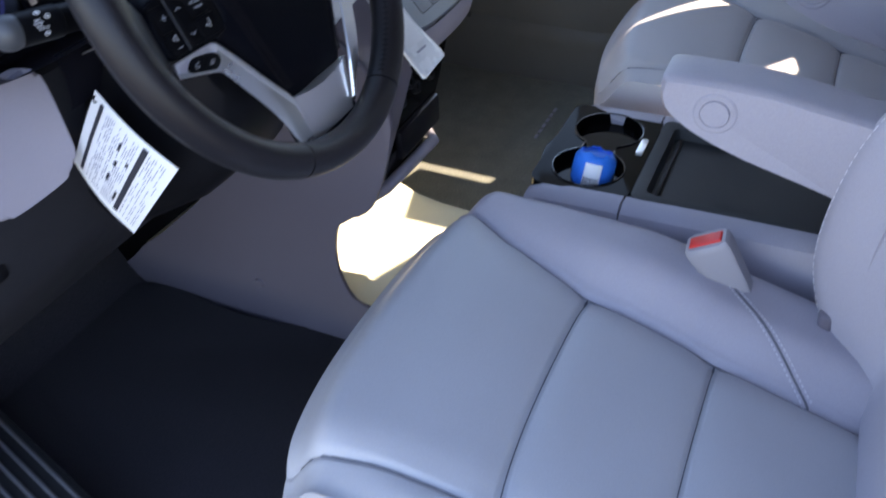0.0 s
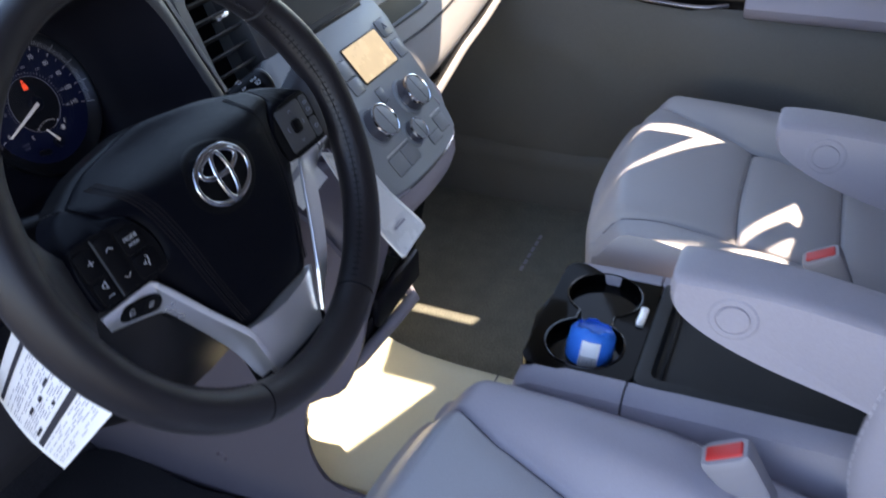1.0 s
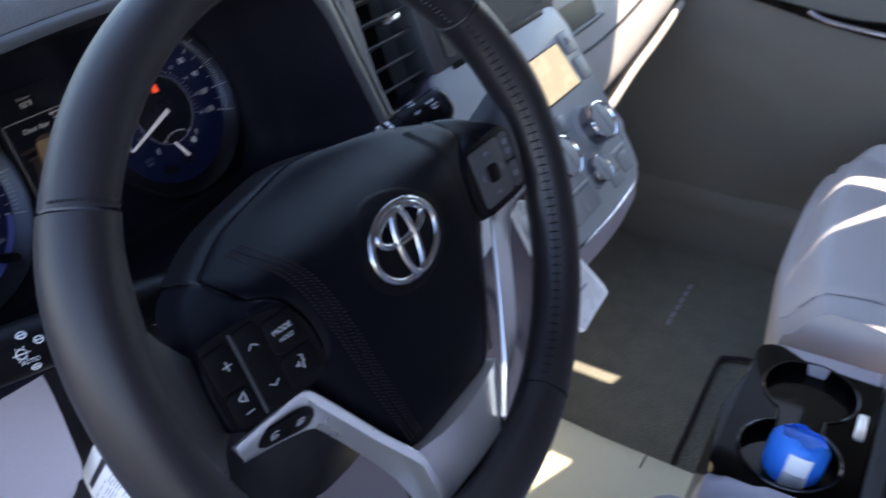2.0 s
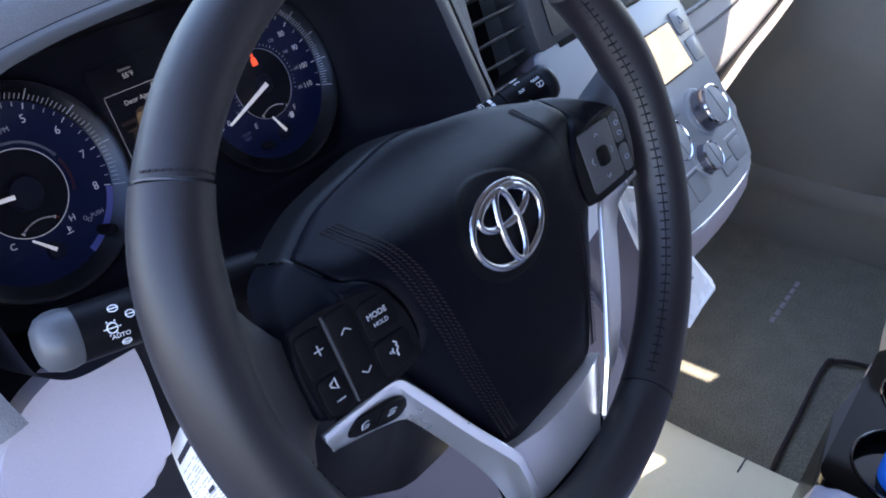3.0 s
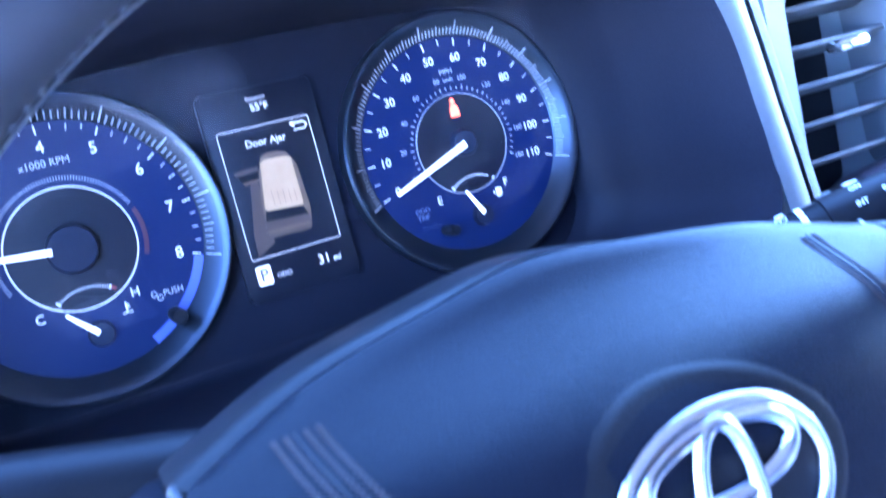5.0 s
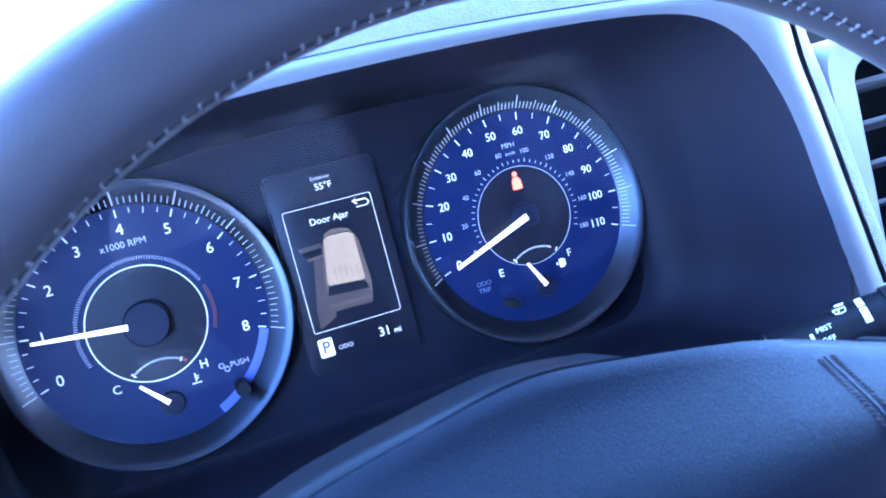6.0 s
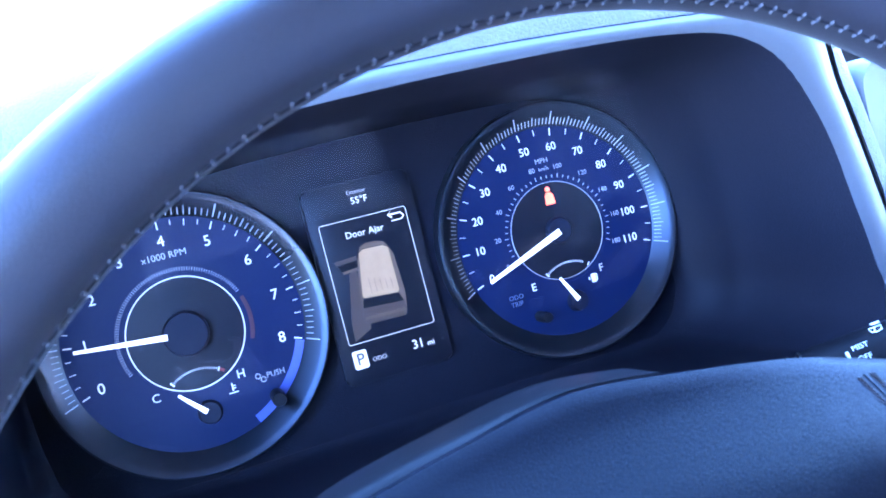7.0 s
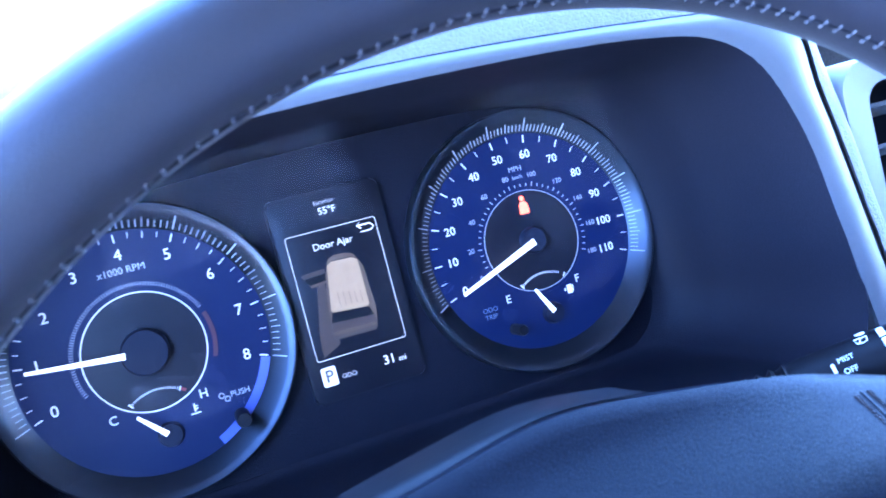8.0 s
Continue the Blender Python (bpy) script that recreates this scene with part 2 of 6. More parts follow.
def prism(pts, z0, z1, bev=0.0, seg=2):
    """A flat outline (x, y), raised from z0 to z1, its top edge rounded."""
    bm = bmesh.new()
    lo = [bm.verts.new((x, y, z0)) for x, y in pts]
    hi = [bm.verts.new((x, y, z1)) for x, y in pts]
    bm.faces.new(lo[::-1])
    top = bm.faces.new(hi)
    n = len(pts)
    for i in range(n):
        bm.faces.new((lo[i], lo[(i + 1) % n], hi[(i + 1) % n], hi[i]))
    if bev:
        bmesh.ops.bevel(bm, geom=list(top.edges), offset=bev, segments=seg, profile=0.5, affect="EDGES")
    return bm


def rounded(x0, x1, y0, y1, r, n=5):
    """Outline of a rounded rectangle."""
    out = []
    for cx, cy, a in ((x1 - r, y0 + r, -90), (x1 - r, y1 - r, 0), (x0 + r, y1 - r, 90), (x0 + r, y0 + r, 180)):
        out += [(cx + r * math.cos(radians(a + 90 * i / n)), cy + r * math.sin(radians(a + 90 * i / n))) for i in range(n + 1)]
    return out


def smooth_loop(pts, n=6, closed=True):
    """Points of a smooth curve through the given ones (Catmull-Rom)."""
    out, k = [], len(pts)
    P = [Vector(p) for p in pts]
    for i in range(k if closed else k - 1):
        a, b, c, d = ((P[(i + j) % k] for j in (-1, 0, 1, 2)) if closed else (P[max(i - 1, 0)], P[i], P[i + 1], P[min(i + 2, k - 1)]))
        for s in range(n):
            t = s / n
            out.append(0.5 * ((2 * b) + (c - a) * t + (2 * a - 5 * b + 4 * c - d) * t * t + (3 * b - a - 3 * c + d) * t ** 3))
    if not closed:
        out.append(P[-1])
    return out


def tube(pts, r, segs=8, closed=False, taper=None):
    bm = bmesh.new()
    P = [Vector(p) for p in pts]
    k = len(P)
    rings, up = [], None
    for i in range(k):
        d = (P[(i + 1) % k] - P[i - 1]) if closed else (P[min(i + 1, k - 1)] - P[max(i - 1, 0)])
        d.normalize()
        if up is None:
            up = d.orthogonal().normalized()
        up = (up - d * up.dot(d)).normalized()
        side = d.cross(up)
        rad = r * (taper(i / max(k - 1, 1)) if taper else 1)
        rings.append([bm.verts.new(P[i] + rad * (math.cos(2 * math.pi * j / segs) * up + math.sin(2 * math.pi * j / segs) * side)) for j in range(segs)])
    for i in range(k if closed else k - 1):
        a, b = rings[i], rings[(i + 1) % k]
        for j in range(segs):
            bm.faces.new((a[j], a[(j + 1) % segs], b[(j + 1) % segs], b[j]))
    if not closed:
        bm.faces.new(rings[0][::-1])
        bm.faces.new(rings[-1])
    return bm


def revolve(profile, segs=32, a0=0.0, a1=360.0):
    """A profile of (r, z) turned round the z axis."""
    bm = bmesh.new()
    full = abs(a1 - a0) >= 360
    n = segs if full else segs + 1
    rings = []
    for i in range(n):
        a = radians(a0 + (a1 - a0) * i / segs)
        rings.append([bm.verts.new((r * math.cos(a), r * math.sin(a), z)) for r, z in profile])
    for i in range(n if full else n - 1):
        a, b = rings[i], rings[(i + 1) % n]
        for j in range(len(profile) - 1):
            bm.faces.new((a[j], b[j], b[j + 1], a[j + 1]))
    bmesh.ops.remove_doubles(bm, verts=bm.verts, dist=1e-6)
    return bm


def sheet(f, us, vs, close_u=False):
    """A surface: f(u, v) gives the place."""
    bm = bmesh.new()
    rows = [[bm.verts.new(f(u, v)) for u in us] for v in vs]
    nu = len(us)
    for i in range(len(vs) - 1):
        for j in range(nu if close_u else nu - 1):
            bm.faces.new((rows[i][j], rows[i][(j + 1) % nu], rows[i + 1][(j + 1) % nu], rows[i + 1][j]))
    return bm


def loft(rings, cap0=True, cap1=True):
    bm = bmesh.new()
    rows = [[bm.verts.new(p) for p in ring] for ring in rings]
    n = len(rows[0])
    for a, b in zip(rows, rows[1:]):
        for j in range(n):
            bm.faces.new((a[j], a[(j + 1) % n], b[(j + 1) % n], b[j]))
    if cap0:
        bm.faces.new(rows[0][::-1])
    if cap1:
        bm.faces.new(rows[-1])
    return bm


def thick(bm, d):
    """Gives a sheet a thickness."""
    bmesh.ops.recalc_face_normals(bm, faces=bm.faces)
    bmesh.ops.solidify(bm, geom=bm.faces[:], thickness=d)
    return bm


def join(bms):
    out = bmesh.new()
    for bm in bms:
        me = bpy.data.meshes.new("tmp")
        bm.to_mesh(me)
        bm.free()
        out.from_mesh(me)
        bpy.data.meshes.remove(me)
    return out


def lerp(a, b, t):
    return a + (b - a) * t


def span(a, b, n):
    return [a + (b - a) * i / (n - 1) for i in range(n)]


def clamp(x, a=0.0, b=1.0):
    return max(a, min(b, x))


def step(a, b, x):
    t = clamp((x - a) / (b - a))
    return t * t * (3 - 2 * t)


def curve(points, x):
    """Straight lines between (x, y) points."""
    for (x0, y0), (x1, y1) in zip(points, points[1:]):
        if x <= x1:
            return lerp(y0, y1, clamp((x - x0) / (x1 - x0)))
    return points[-1][1]


def tilted(origin, degrees):
    """A frame with x to the right, y up along a face that leans forward by the degrees, z out of it."""
    a = radians(degrees)
    o = Vector(origin)
    return Matrix(((1, 0, 0, o.x), (0, math.sin(a), -math.cos(a), o.y), (0, math.cos(a), math.sin(a), o.z), (0, 0, 0, 1)))


_texts = {}


def text_mesh(s, size, bold=0.0, align="CENTER"):
    key = (s, size, bold, align)
    if key not in _texts:
        cu = bpy.data.curves.new("text", "FONT")
        cu.body, cu.size, cu.align_x, cu.align_y, cu.offset, cu.resolution_u = s, size, align, "CENTER", bold, 3
        cu.extrude = size * 0.015
        ob = new("text", cu)
        bpy.context.view_layer.update()
        dg = bpy.context.evaluated_depsgraph_get()
        me = bpy.data.meshes.new_from_object(ob.evaluated_get(dg))
        bpy.data.objects.remove(ob)
        bpy.data.curves.remove(cu)
        me.materials.clear()
        _texts[key] = me
    return _texts[key]


def lettering(name, s, size, mat, parent, m, bold=0.0, align="CENTER"):
    me = text_mesh(s, size, bold, align).copy()
    me.transform(m)
    me.materials.append(mat)
    ob = new(name, me)
    ob.parent = parent
    return ob


def at(x, y, z=0.0, turn=0.0):
    return Matrix.Translation((x, y, z)) @ Matrix.Rotation(radians(turn), 4, "Z")


def bars(rows, x0, x1, y0, y1, z, gaps=True, seed=1, fill=0.55):
    """Plain bars in place of small print: rows of short dashes."""
    rng = random.Random(seed)
    bms = bmesh.new()
    h = (y1 - y0) / rows
    for i in range(rows):
        x = x0
        yc = y1 - (i + 0.5) * h
        while x < x1 - 0.002:
            w = rng.uniform(0.003, 0.011) if gaps else x1 - x0
            e = min(x + w, x1)
            vs = [bms.verts.new(p) for p in ((x, yc - h * fill / 2, z), (e, yc - h * fill / 2, z), (e, yc + h * fill / 2, z), (x, yc + h * fill / 2, z))]
            bms.faces.new(vs)
            x = e + rng.uniform(0.0008, 0.0018)
    return bms


# ---- the ground and the car's shell ----
single("ground", sheet(lambda x, y: (x, y, -0.48), span(-600, 600, 5), span(-600, 600, 5)), ASPHALT, "worn grey asphalt of the car park under the minivan", "ground", kind="structure")

FLOOR_Z = -0.012
single("floor", box(-0.72, 0.80, -1.60, 0.66, -0.06, FLOOR_Z), CARPET, "black carpet of the cabin floor", "floor", kind="structure")
single("wall_front", box(-0.80, 0.84, 0.66, 0.70, -0.06, 0.74), CARPET, "black carpeted bulkhead in front of the footwells", "bulkhead", kind="structure")
# added closing wall; its dark colour stands for the dim rear cabin
single("wall_rear", box(-0.86, 0.86, -1.66, -1.60, -0.06, 1.26), CARPET, "added dark wall closing off the unseen rear cabin", "wall", kind="structure")
# bulkhead slope of the driver's footwell
single("toe_board", sheet(lambda x, s: (x, lerp(0.50, 0.66, s), FLOOR_Z + 0.002 + 0.30 * s ** 1.4), span(-0.72, -0.21, 6), span(0, 1, 10)), CARPET, "black carpet rising to the pedals", "carpet", kind="structure")


def roof(u, v):
    return (u, v, 1.27 - 0.05 * (u / 0.8) ** 2 - 0.06 * step(-0.2, 0.18, v) ** 2)


single("ceiling", thick(sheet(roof, span(-0.80, 0.80, 12), span(-1.62, 0.18, 20)), 0.03), HEADLINER, "grey cloth headliner under the car roof", "ceiling", kind="structure")

# left body side: sill, kick panel and rear quarter round the open driver's doorway
single("wall_left_sill", box(-0.80, -0.66, -1.60, 0.62, -0.20, 0.055, 0.02, 3), TRIM_GREY, "grey door sill of the open driver's doorway", "sill", kind="structure")
single("wall_left_quarter", box(-0.86, -0.78, -1.62, -0.80, -0.10, 1.22, 0.01), TRIM_GREY, "grey quarter panel behind the front seat", "wall", kind="structure")
single("wall_left_kick", box(-0.76, -0.70, 0.40, 0.68, -0.05, 0.66, 0.012, 3), BLACK_MATT, "black kick panel beside the pedals", "kick panel", kind="structure")
single("pillar_left", tube([(-0.80, 0.52, 0.80), (-0.74, 0.36, 1.02), (-0.70, 0.14, 1.25)], 0.045, 10), TRIM_LIGHT, "light grey windscreen pillar", "pillar", kind="structure")
single("pillar_right", tube([(0.80, 0.52, 0.80), (0.74, 0.36, 1.02), (0.70, 0.14, 1.25)], 0.045, 10), TRIM_LIGHT, "light grey windscreen pillar", "pillar", kind="structure")
single("header_rail", tube([(-0.72, 0.17, 1.235), (0.72, 0.17, 1.235)], 0.03, 10), HEADLINER, "pale windscreen header rail", "rail", kind="structure")
single("bonnet", sheet(lambda x, y: (x, y, 0.86 - 0.16 * ((y - 1.1) / 1.2) ** 2 - 0.05 * x * x), span(-0.85, 0.85, 10), span(1.12, 2.2, 10)), PAINT, "grey painted bonnet beyond the windscreen", "bonnet", kind="structure")
ws = single("window_1", sheet(lambda x, s: (x * lerp(0.80, 0.70, s), lerp(1.10, 0.19, s) - 0.10 * abs(x) ** 2 * 1.0, lerp(0.80, 1.235, s)), span(-1, 1, 12), span(0, 1, 6)), GLASS, "clear raked windscreen", "windscreen", kind="structure")
ws.visible_shadow = False

# passenger's door with its window
door = thing("door_1", "closed passenger door with charcoal vinyl panel and light grey armrest", "car door", kind="structure")


def door_face(y, z):
    x = 0.775 + 0.03 * step(0.35, 0.60, z) - 0.012 * step(0.1, -0.02, z)
    r = math.hypot(y - 0.10, (z - 0.235) * 1.05)
    x -= 0.006 * step(0.175, 0.118, r) - 0.002 * step(0.112, 0.096, r) + 0.014 * step(0.112, 0.100, z)
    x -= 0.02 * step(-0.10, -0.25, y) * step(0.20, 0.26, z) * step(0.46, 0.42, z)
    return (x, y, z)


part("door_panel", thick(sheet(lambda y, z: door_face(y, z), span(0.48, -0.85, 110), span(-0.05, 0.546, 66)), 0.03), DOOR_DARK, door, "charcoal vinyl lining with a round speaker bulge")
part("door_shell", box(0.812, 0.86, -0.85, 0.60, -0.20, 0.57, 0.01), PAINT, door, "painted outer skin")
part("ledge_groove", tube([(0.764, y, 0.109) for y in span(0.46, -0.62, 20)], 0.0035, 6), BLACK_MATT, door, "dark groove over the lower ledge")
part("door_seal", tube([(0.752, y, lerp(0.016, -0.006, clamp((0.30 - y) / 0.5))) for y in span(0.46, -0.62, 20)], 0.009, 8), RUBBER, door, "black rubber seal along the sill")
part("lining_joint", tube(smooth_loop([(0.751, 0.350, 0.420), (0.749, 0.338, 0.310), (0.748, 0.328, 0.170), (0.742, 0.303, 0.092), (0.738, 0.270, 0.036), (0.734, 0.205, 0.006), (0.732, 0.120, 0.0)], 6, False), 0.0065, 8), RUBBER, door, "black curved edge of the lower lining")
part("arm_pad", loft([[(0.755 + 0.055 * c, y, 0.478 + 0.03 * s) for c, s in ((math.cos(a), math.sin(a)) for a in span(0, 5.7596, 12))] for y in [-0.265, -0.27, -0.30, -0.5, -0.75, -0.80]]), TRIM_LIGHT, door, "light grey padded armrest")
strip = smooth_loop([(0.10, 0.492), (0.02, 0.484), (-0.10, 0.474), (-0.262, 0.488), (-0.268, 0.470), (-0.258, 0.448), (-0.12, 0.452), (0.0, 0.468)], 5)
part("switch_strip", prism([(p.x, p.y) for p in strip], 0, 0.035, 0.006, 3), BLACK_GLOSS, door, "gloss black switch strip", m=Matrix(((0, 0, -1, 0.785), (1, 0, 0, 0), (0, 1, 0, 0), (0, 0, 0, 1))))
part("pull_handle", tube(smooth_loop([(0.745, -0.02, 0.478), (0.732, -0.06, 0.470), (0.730, -0.18, 0.463), (0.742, -0.235, 0.468)], 6, False), 0.0045, 10), KNOB_SIDE, door, "dark chrome pull handle")
part("window_rail", box(0.795, 0.85, -0.85, 0.50, 0.535, 0.572, 0.006), BLACK_MATT, door, "black rubber window seal")
part("window_post", box(0.775, 0.82, -0.84, -0.78, 0.575, 1.20, 0.008), BLACK_MATT, door, "black rear window post")
pane = part("window_pane", sheet(lambda y, z: (0.820, y, z), span(-0.80, 0.42, 4), span(0.57, 1.20, 4)), GLASS, door, "clear side glass")
pane.visible_shadow = False
single("wall_right_quarter", box(0.79, 0.86, -1.62, -0.84, -0.10, 1.24, 0.01), TRIM_GREY, "grey quarter panel behind the passenger door", "wall", kind="structure")
single("wall_right_rail", box(0.74, 0.84, -0.86, 0.20, 1.185, 1.26, 0.02), HEADLINER, "pale roof rail over the passenger window", "rail", kind="structure")

# unseen sheets added inside the passenger's glass to shade seat, floor and dashboard
SHADE_SHEETS = (("added white shade card", [(-0.258, 0.622), (0.06, 0.622), (0.06, 0.790), (-0.045, 0.850), (-0.095, 0.953), (-0.258, 0.953)], 0.0),
          ("added white shade panel", [(-0.348, 0.752), (-0.262, 0.785), (-0.215, 0.900), (-0.186, 0.952), (-0.172, 1.195), (-0.275, 1.195)], 0.002),
          ("added white shade sheet", [(-0.545, 0.574), (-0.395, 0.574), (-0.385, 0.715), (-0.312, 0.985), (-0.290, 1.060), (-0.430, 1.085), (-0.505, 1.050), (-0.545, 0.845)], 0.0),
          ("added white shade strip", [(-0.410, 0.574), (-0.085, 0.574), (-0.085, 0.630), (-0.252, 0.640), (-0.252, 0.760), (-0.300, 0.722), (-0.375, 0.708), (-0.410, 0.712)], 0.002),
          ("added white shade sheet", [(-0.790, 0.574), (-0.535, 0.574), (-0.538, 0.835), (-0.548, 0.838), (-0.566, 0.868), (-0.598, 1.040), (-0.640, 1.195), (-0.790, 1.195)], 0.002),
          ("added white shade sheet", [(0.035, 0.930), (0.150, 0.930), (0.150, 1.080), (0.100, 1.195), (0.035, 1.195)], 0.0),
          ("narrow added shade strip", [(-0.640, 1.100), (-0.455, 1.086), (-0.270, 1.045), (-0.270, 1.195), (-0.640, 1.195)], 0.004),
          ("narrow added shade strip", [(-0.486, 1.058), (-0.526, 1.000), (-0.553, 0.896), (-0.589, 0.905), (-0.552, 1.010), (-0.495, 1.066)], 0.006))
for kind_, outline_, off in SHADE_SHEETS:
    st = thing("window_shade_card", kind_ + " set unseen inside the passenger window", "sticker", group="window stickers")
    part("sheet", prism(outline_, 0, 0.0012), PAPER, st, m=Matrix(((0, 0, 1, 0.8115 - off), (1, 0, 0, 0), (0, 1, 0, 0), (0, 0, 0, 1))))

# driver's doorway: rubber sill plate with ribs
plate = thing("sill_plate", "black scuff plate with metal ribs on the driver's sill", "sill plate")
SILL = at(-0.632, 0.235, 0.0, -16)
part("base", box(-0.16, 0.012, -0.10, 0.26, -0.010, 0.064, 0.006), RUBBER, plate, m=SILL)
for i in range(8):
    part("rib", box(-0.0175 * i - 0.0022, -0.0175 * i + 0.0022, -0.09, 0.25, 0.063, 0.0675, 0.0012), RIB_METAL, plate, m=SILL)

mat = thing("floor_mat", "black carpet mat in the driver's footwell", "floor mat")
part("carpet", prism([(p.x, p.y) for p in smooth_loop([(-0.60, 0.50), (-0.24, 0.52), (-0.225, 0.3), (-0.23, -0.02), (-0.60, -0.02), (-0.61, 0.2)], 5)], FLOOR_Z, 0.0, 0.004), CARPET, mat)
mat = thing("floor_mat", "dark grey carpet mat with an embroidered word on the passenger side", "floor mat")
MAT = [(p.x, p.y) for p in smooth_loop([(0.128, -0.050, 0), (0.20, -0.057, 0), (0.40, -0.052, 0), (0.430, -0.066, 0), (0.445, -0.110, 0), (0.450, -0.160, 0), (0.560, -0.170, 0), (0.725, -0.160, 0), (0.735, -0.05, 0), (0.735, 0.30, 0), (0.720, 0.48, 0), (0.45, 0.50, 0), (0.17, 0.49, 0), (0.150, 0.30, 0), (0.124, 0.05, 0)], 5)]
part("carpet", prism(MAT, FLOOR_Z, 0.0, 0.004), MAT_GREY, mat)
part("binding", tube([(x, y, -0.001) for x, y in MAT], 0.004, 6, True), CARPET, mat, "black bound edge")
for i in range(6):
    part("embroidered_bar", box(0.463 + 0.0238 * i, 0.4795 + 0.0238 * i, 0.0465, 0.0535, 0.0, 0.0022, 0.0008), INK_GREY, mat, "grey stitched letter")
single("passenger_carpet", sheet(lambda x, y: (x, y, FLOOR_Z + 0.003 + 0.25 * step(0.45, 0.66, y) + 0.02 * step(0.72, 0.78, x)), span(0.10, 0.80, 20), span(-0.5, 0.66, 30)), MAT_GREY, "dark grey carpet of the passenger footwell", "carpet", kind="structure")


# ---- dashboard ----
MM = 0.001
WHEEL = tilted((-0.42, 0.0133, 0.6667), 25.9)
DIALS = tilted((-0.4228, 0.2833, 0.6418), 22.6)
HOOD = tilted((-0.415, 0.168, 0.657), 23.7)
STACK = tilted((0.0, 0.0875, 0.536), 41)

dash = thing("dashboard", "grey and charcoal dashboard across the front of the cabin", "dashboard")


part("top_pad", sheet(lambda x, s: (x, lerp(0.30, 1.08, s), 0.7480 + 0.004 * step(0, 0.06, s) + 0.051 * step(0.1, 0.35, s)), span(-0.78, 0.78, 30), span(0, 1, 16)), DASH_TOP, dash, "grey grained top pad")
part("left_pad", sheet(lambda x, s: (x, curve([(0, 0.19), (0.35, 0.20), (0.6, 0.24), (1, 0.40)], s), curve([(0, 0.60), (0.35, 0.655), (0.6, 0.70), (1, 0.758)], s)), span(-0.78, -0.625, 10), span(0, 1, 16)), DASH_DARK, dash, "charcoal pad left of the dials")
SEWN = smooth_loop([(-0.70, 0.300, 0.7535), (-0.640, 0.322, 0.7535), (-0.568, 0.352, 0.7535), (-0.49, 0.392, 0.7540), (-0.41, 0.418, 0.757), (-0.25, 0.440, 0.766), (0.10, 0.450, 0.770), (0.70, 0.450, 0.770)], 10, False)
part("pad_seam", tube(SEWN, 0.0022, 6), SEAM, dash, "dark sewn seam of the top pad")
stitch_bm = join([tube([SEWN[i] + Vector((-0.002, 0.006, 0.0012)), SEWN[i].lerp(SEWN[i + 1], 0.55) + Vector((-0.002, 0.006, 0.0012))], 0.0007, 5) for i in range(len(SEWN) - 1)])
tagged(part("pad_stitching", stitch_bm, SEAM, dash), kind="stuff")

# hood round the dials: an opening with a silver edge, and walls running in to the dial face
OPEN = [(-0.190, -0.060), (-0.196, -0.02), (-0.190, 0.045), (-0.160, 0.083), (-0.105, 0.099), (0.0, 0.1045), (0.110, 0.102), (0.157, 0.089), (0.177, 0.054), (0.186, 0.0), (0.196, -0.078)]
inner = [(p.x, p.y) for p in smooth_loop([(*p, 0) for p in OPEN], 6, False)]


def grown(pts, d):
    """The open line of the hood pushed outward by d."""
    out = []
    for i, (x, y) in enumerate(pts):
        a, b = Vector(pts[max(i - 1, 0)]), Vector(pts[min(i + 1, len(pts) - 1)])
        t = (b - a).normalized()
        out.append((x - t.y * d, y + t.x * d))
    return out


def strip_between(A, za, B, zb, n=4, bulge=0.0):
    return sheet(lambda i, s: (lerp(A[i][0], B[i][0], s), lerp(A[i][1], B[i][1], s), lerp(za, zb, s) + bulge * math.sin(math.pi * s)), range(len(A)), span(0, 1, n))


EDGE = [(-0.200, -0.060), (-0.206, -0.02), (-0.200, 0.047), (-0.168, 0.091), (-0.108, 0.107), (0.0, 0.1125), (0.120, 0.1085), (0.1830, 0.0990), (0.1925, 0.062), (0.2015, 0.0), (0.212, -0.078)]
rim_edge = [(p.x, p.y) for p in smooth_loop([(*p, 0) for p in EDGE], 6, False)]
BOWL = [(-0.190, -0.020), (-0.190, 0.045), (-0.160, 0.083), (-0.105, 0.099), (0.0, 0.1045), (0.110, 0.102), (0.157, 0.089), (0.177, 0.054), (0.186, 0.0), (0.1885, -0.030), (0.176, -0.051), (0.145, -0.0560), (0.0, -0.0560), (-0.145, -0.0560), (-0.182, -0.047)]
bowl = [(p.x, p.y) for p in smooth_loop([(*p, 0) for p in BOWL], 7)]


def bowl_point(i, s):
    """From the opening straight in, then round to the dial face."""
    x, y = bowl[i]
    a = s * math.pi / 2
    k = (1 - math.cos(a)) ** 1.2
    px = x - k * (0.034 if x > 0 else 0.010) * step(0.06, 0.17, abs(x)) * (1 if x > 0 else -1)
    py = y + k * 0.014 * step(0.0, -0.04, y)
    return (px, py, -0.1178 * math.sin(a))


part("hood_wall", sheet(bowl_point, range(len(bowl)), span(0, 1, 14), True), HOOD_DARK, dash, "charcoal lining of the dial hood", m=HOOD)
part("hood_trim", thick(strip_between(rim_edge[9:], -0.002, inner[9:], 0.0, 5, 0.002), 0.003), SILVER_TRIM, dash, "silver edge of the dial hood", m=HOOD)
part("hood_seam", strip_between(grown(rim_edge, 0.0035)[41:], -0.004, grown(rim_edge, -0.002)[41:], -0.004, 3), BLACK_MATT, dash, m=HOOD)
outer1 = grown(rim_edge, 0.0005)[:41] + grown(rim_edge, 0.003)[41:]
outer2 = [(x * 1.02, y + 0.020 * step(0.02, 0.1, y)) for x, y in grown(inner, 0.045)]
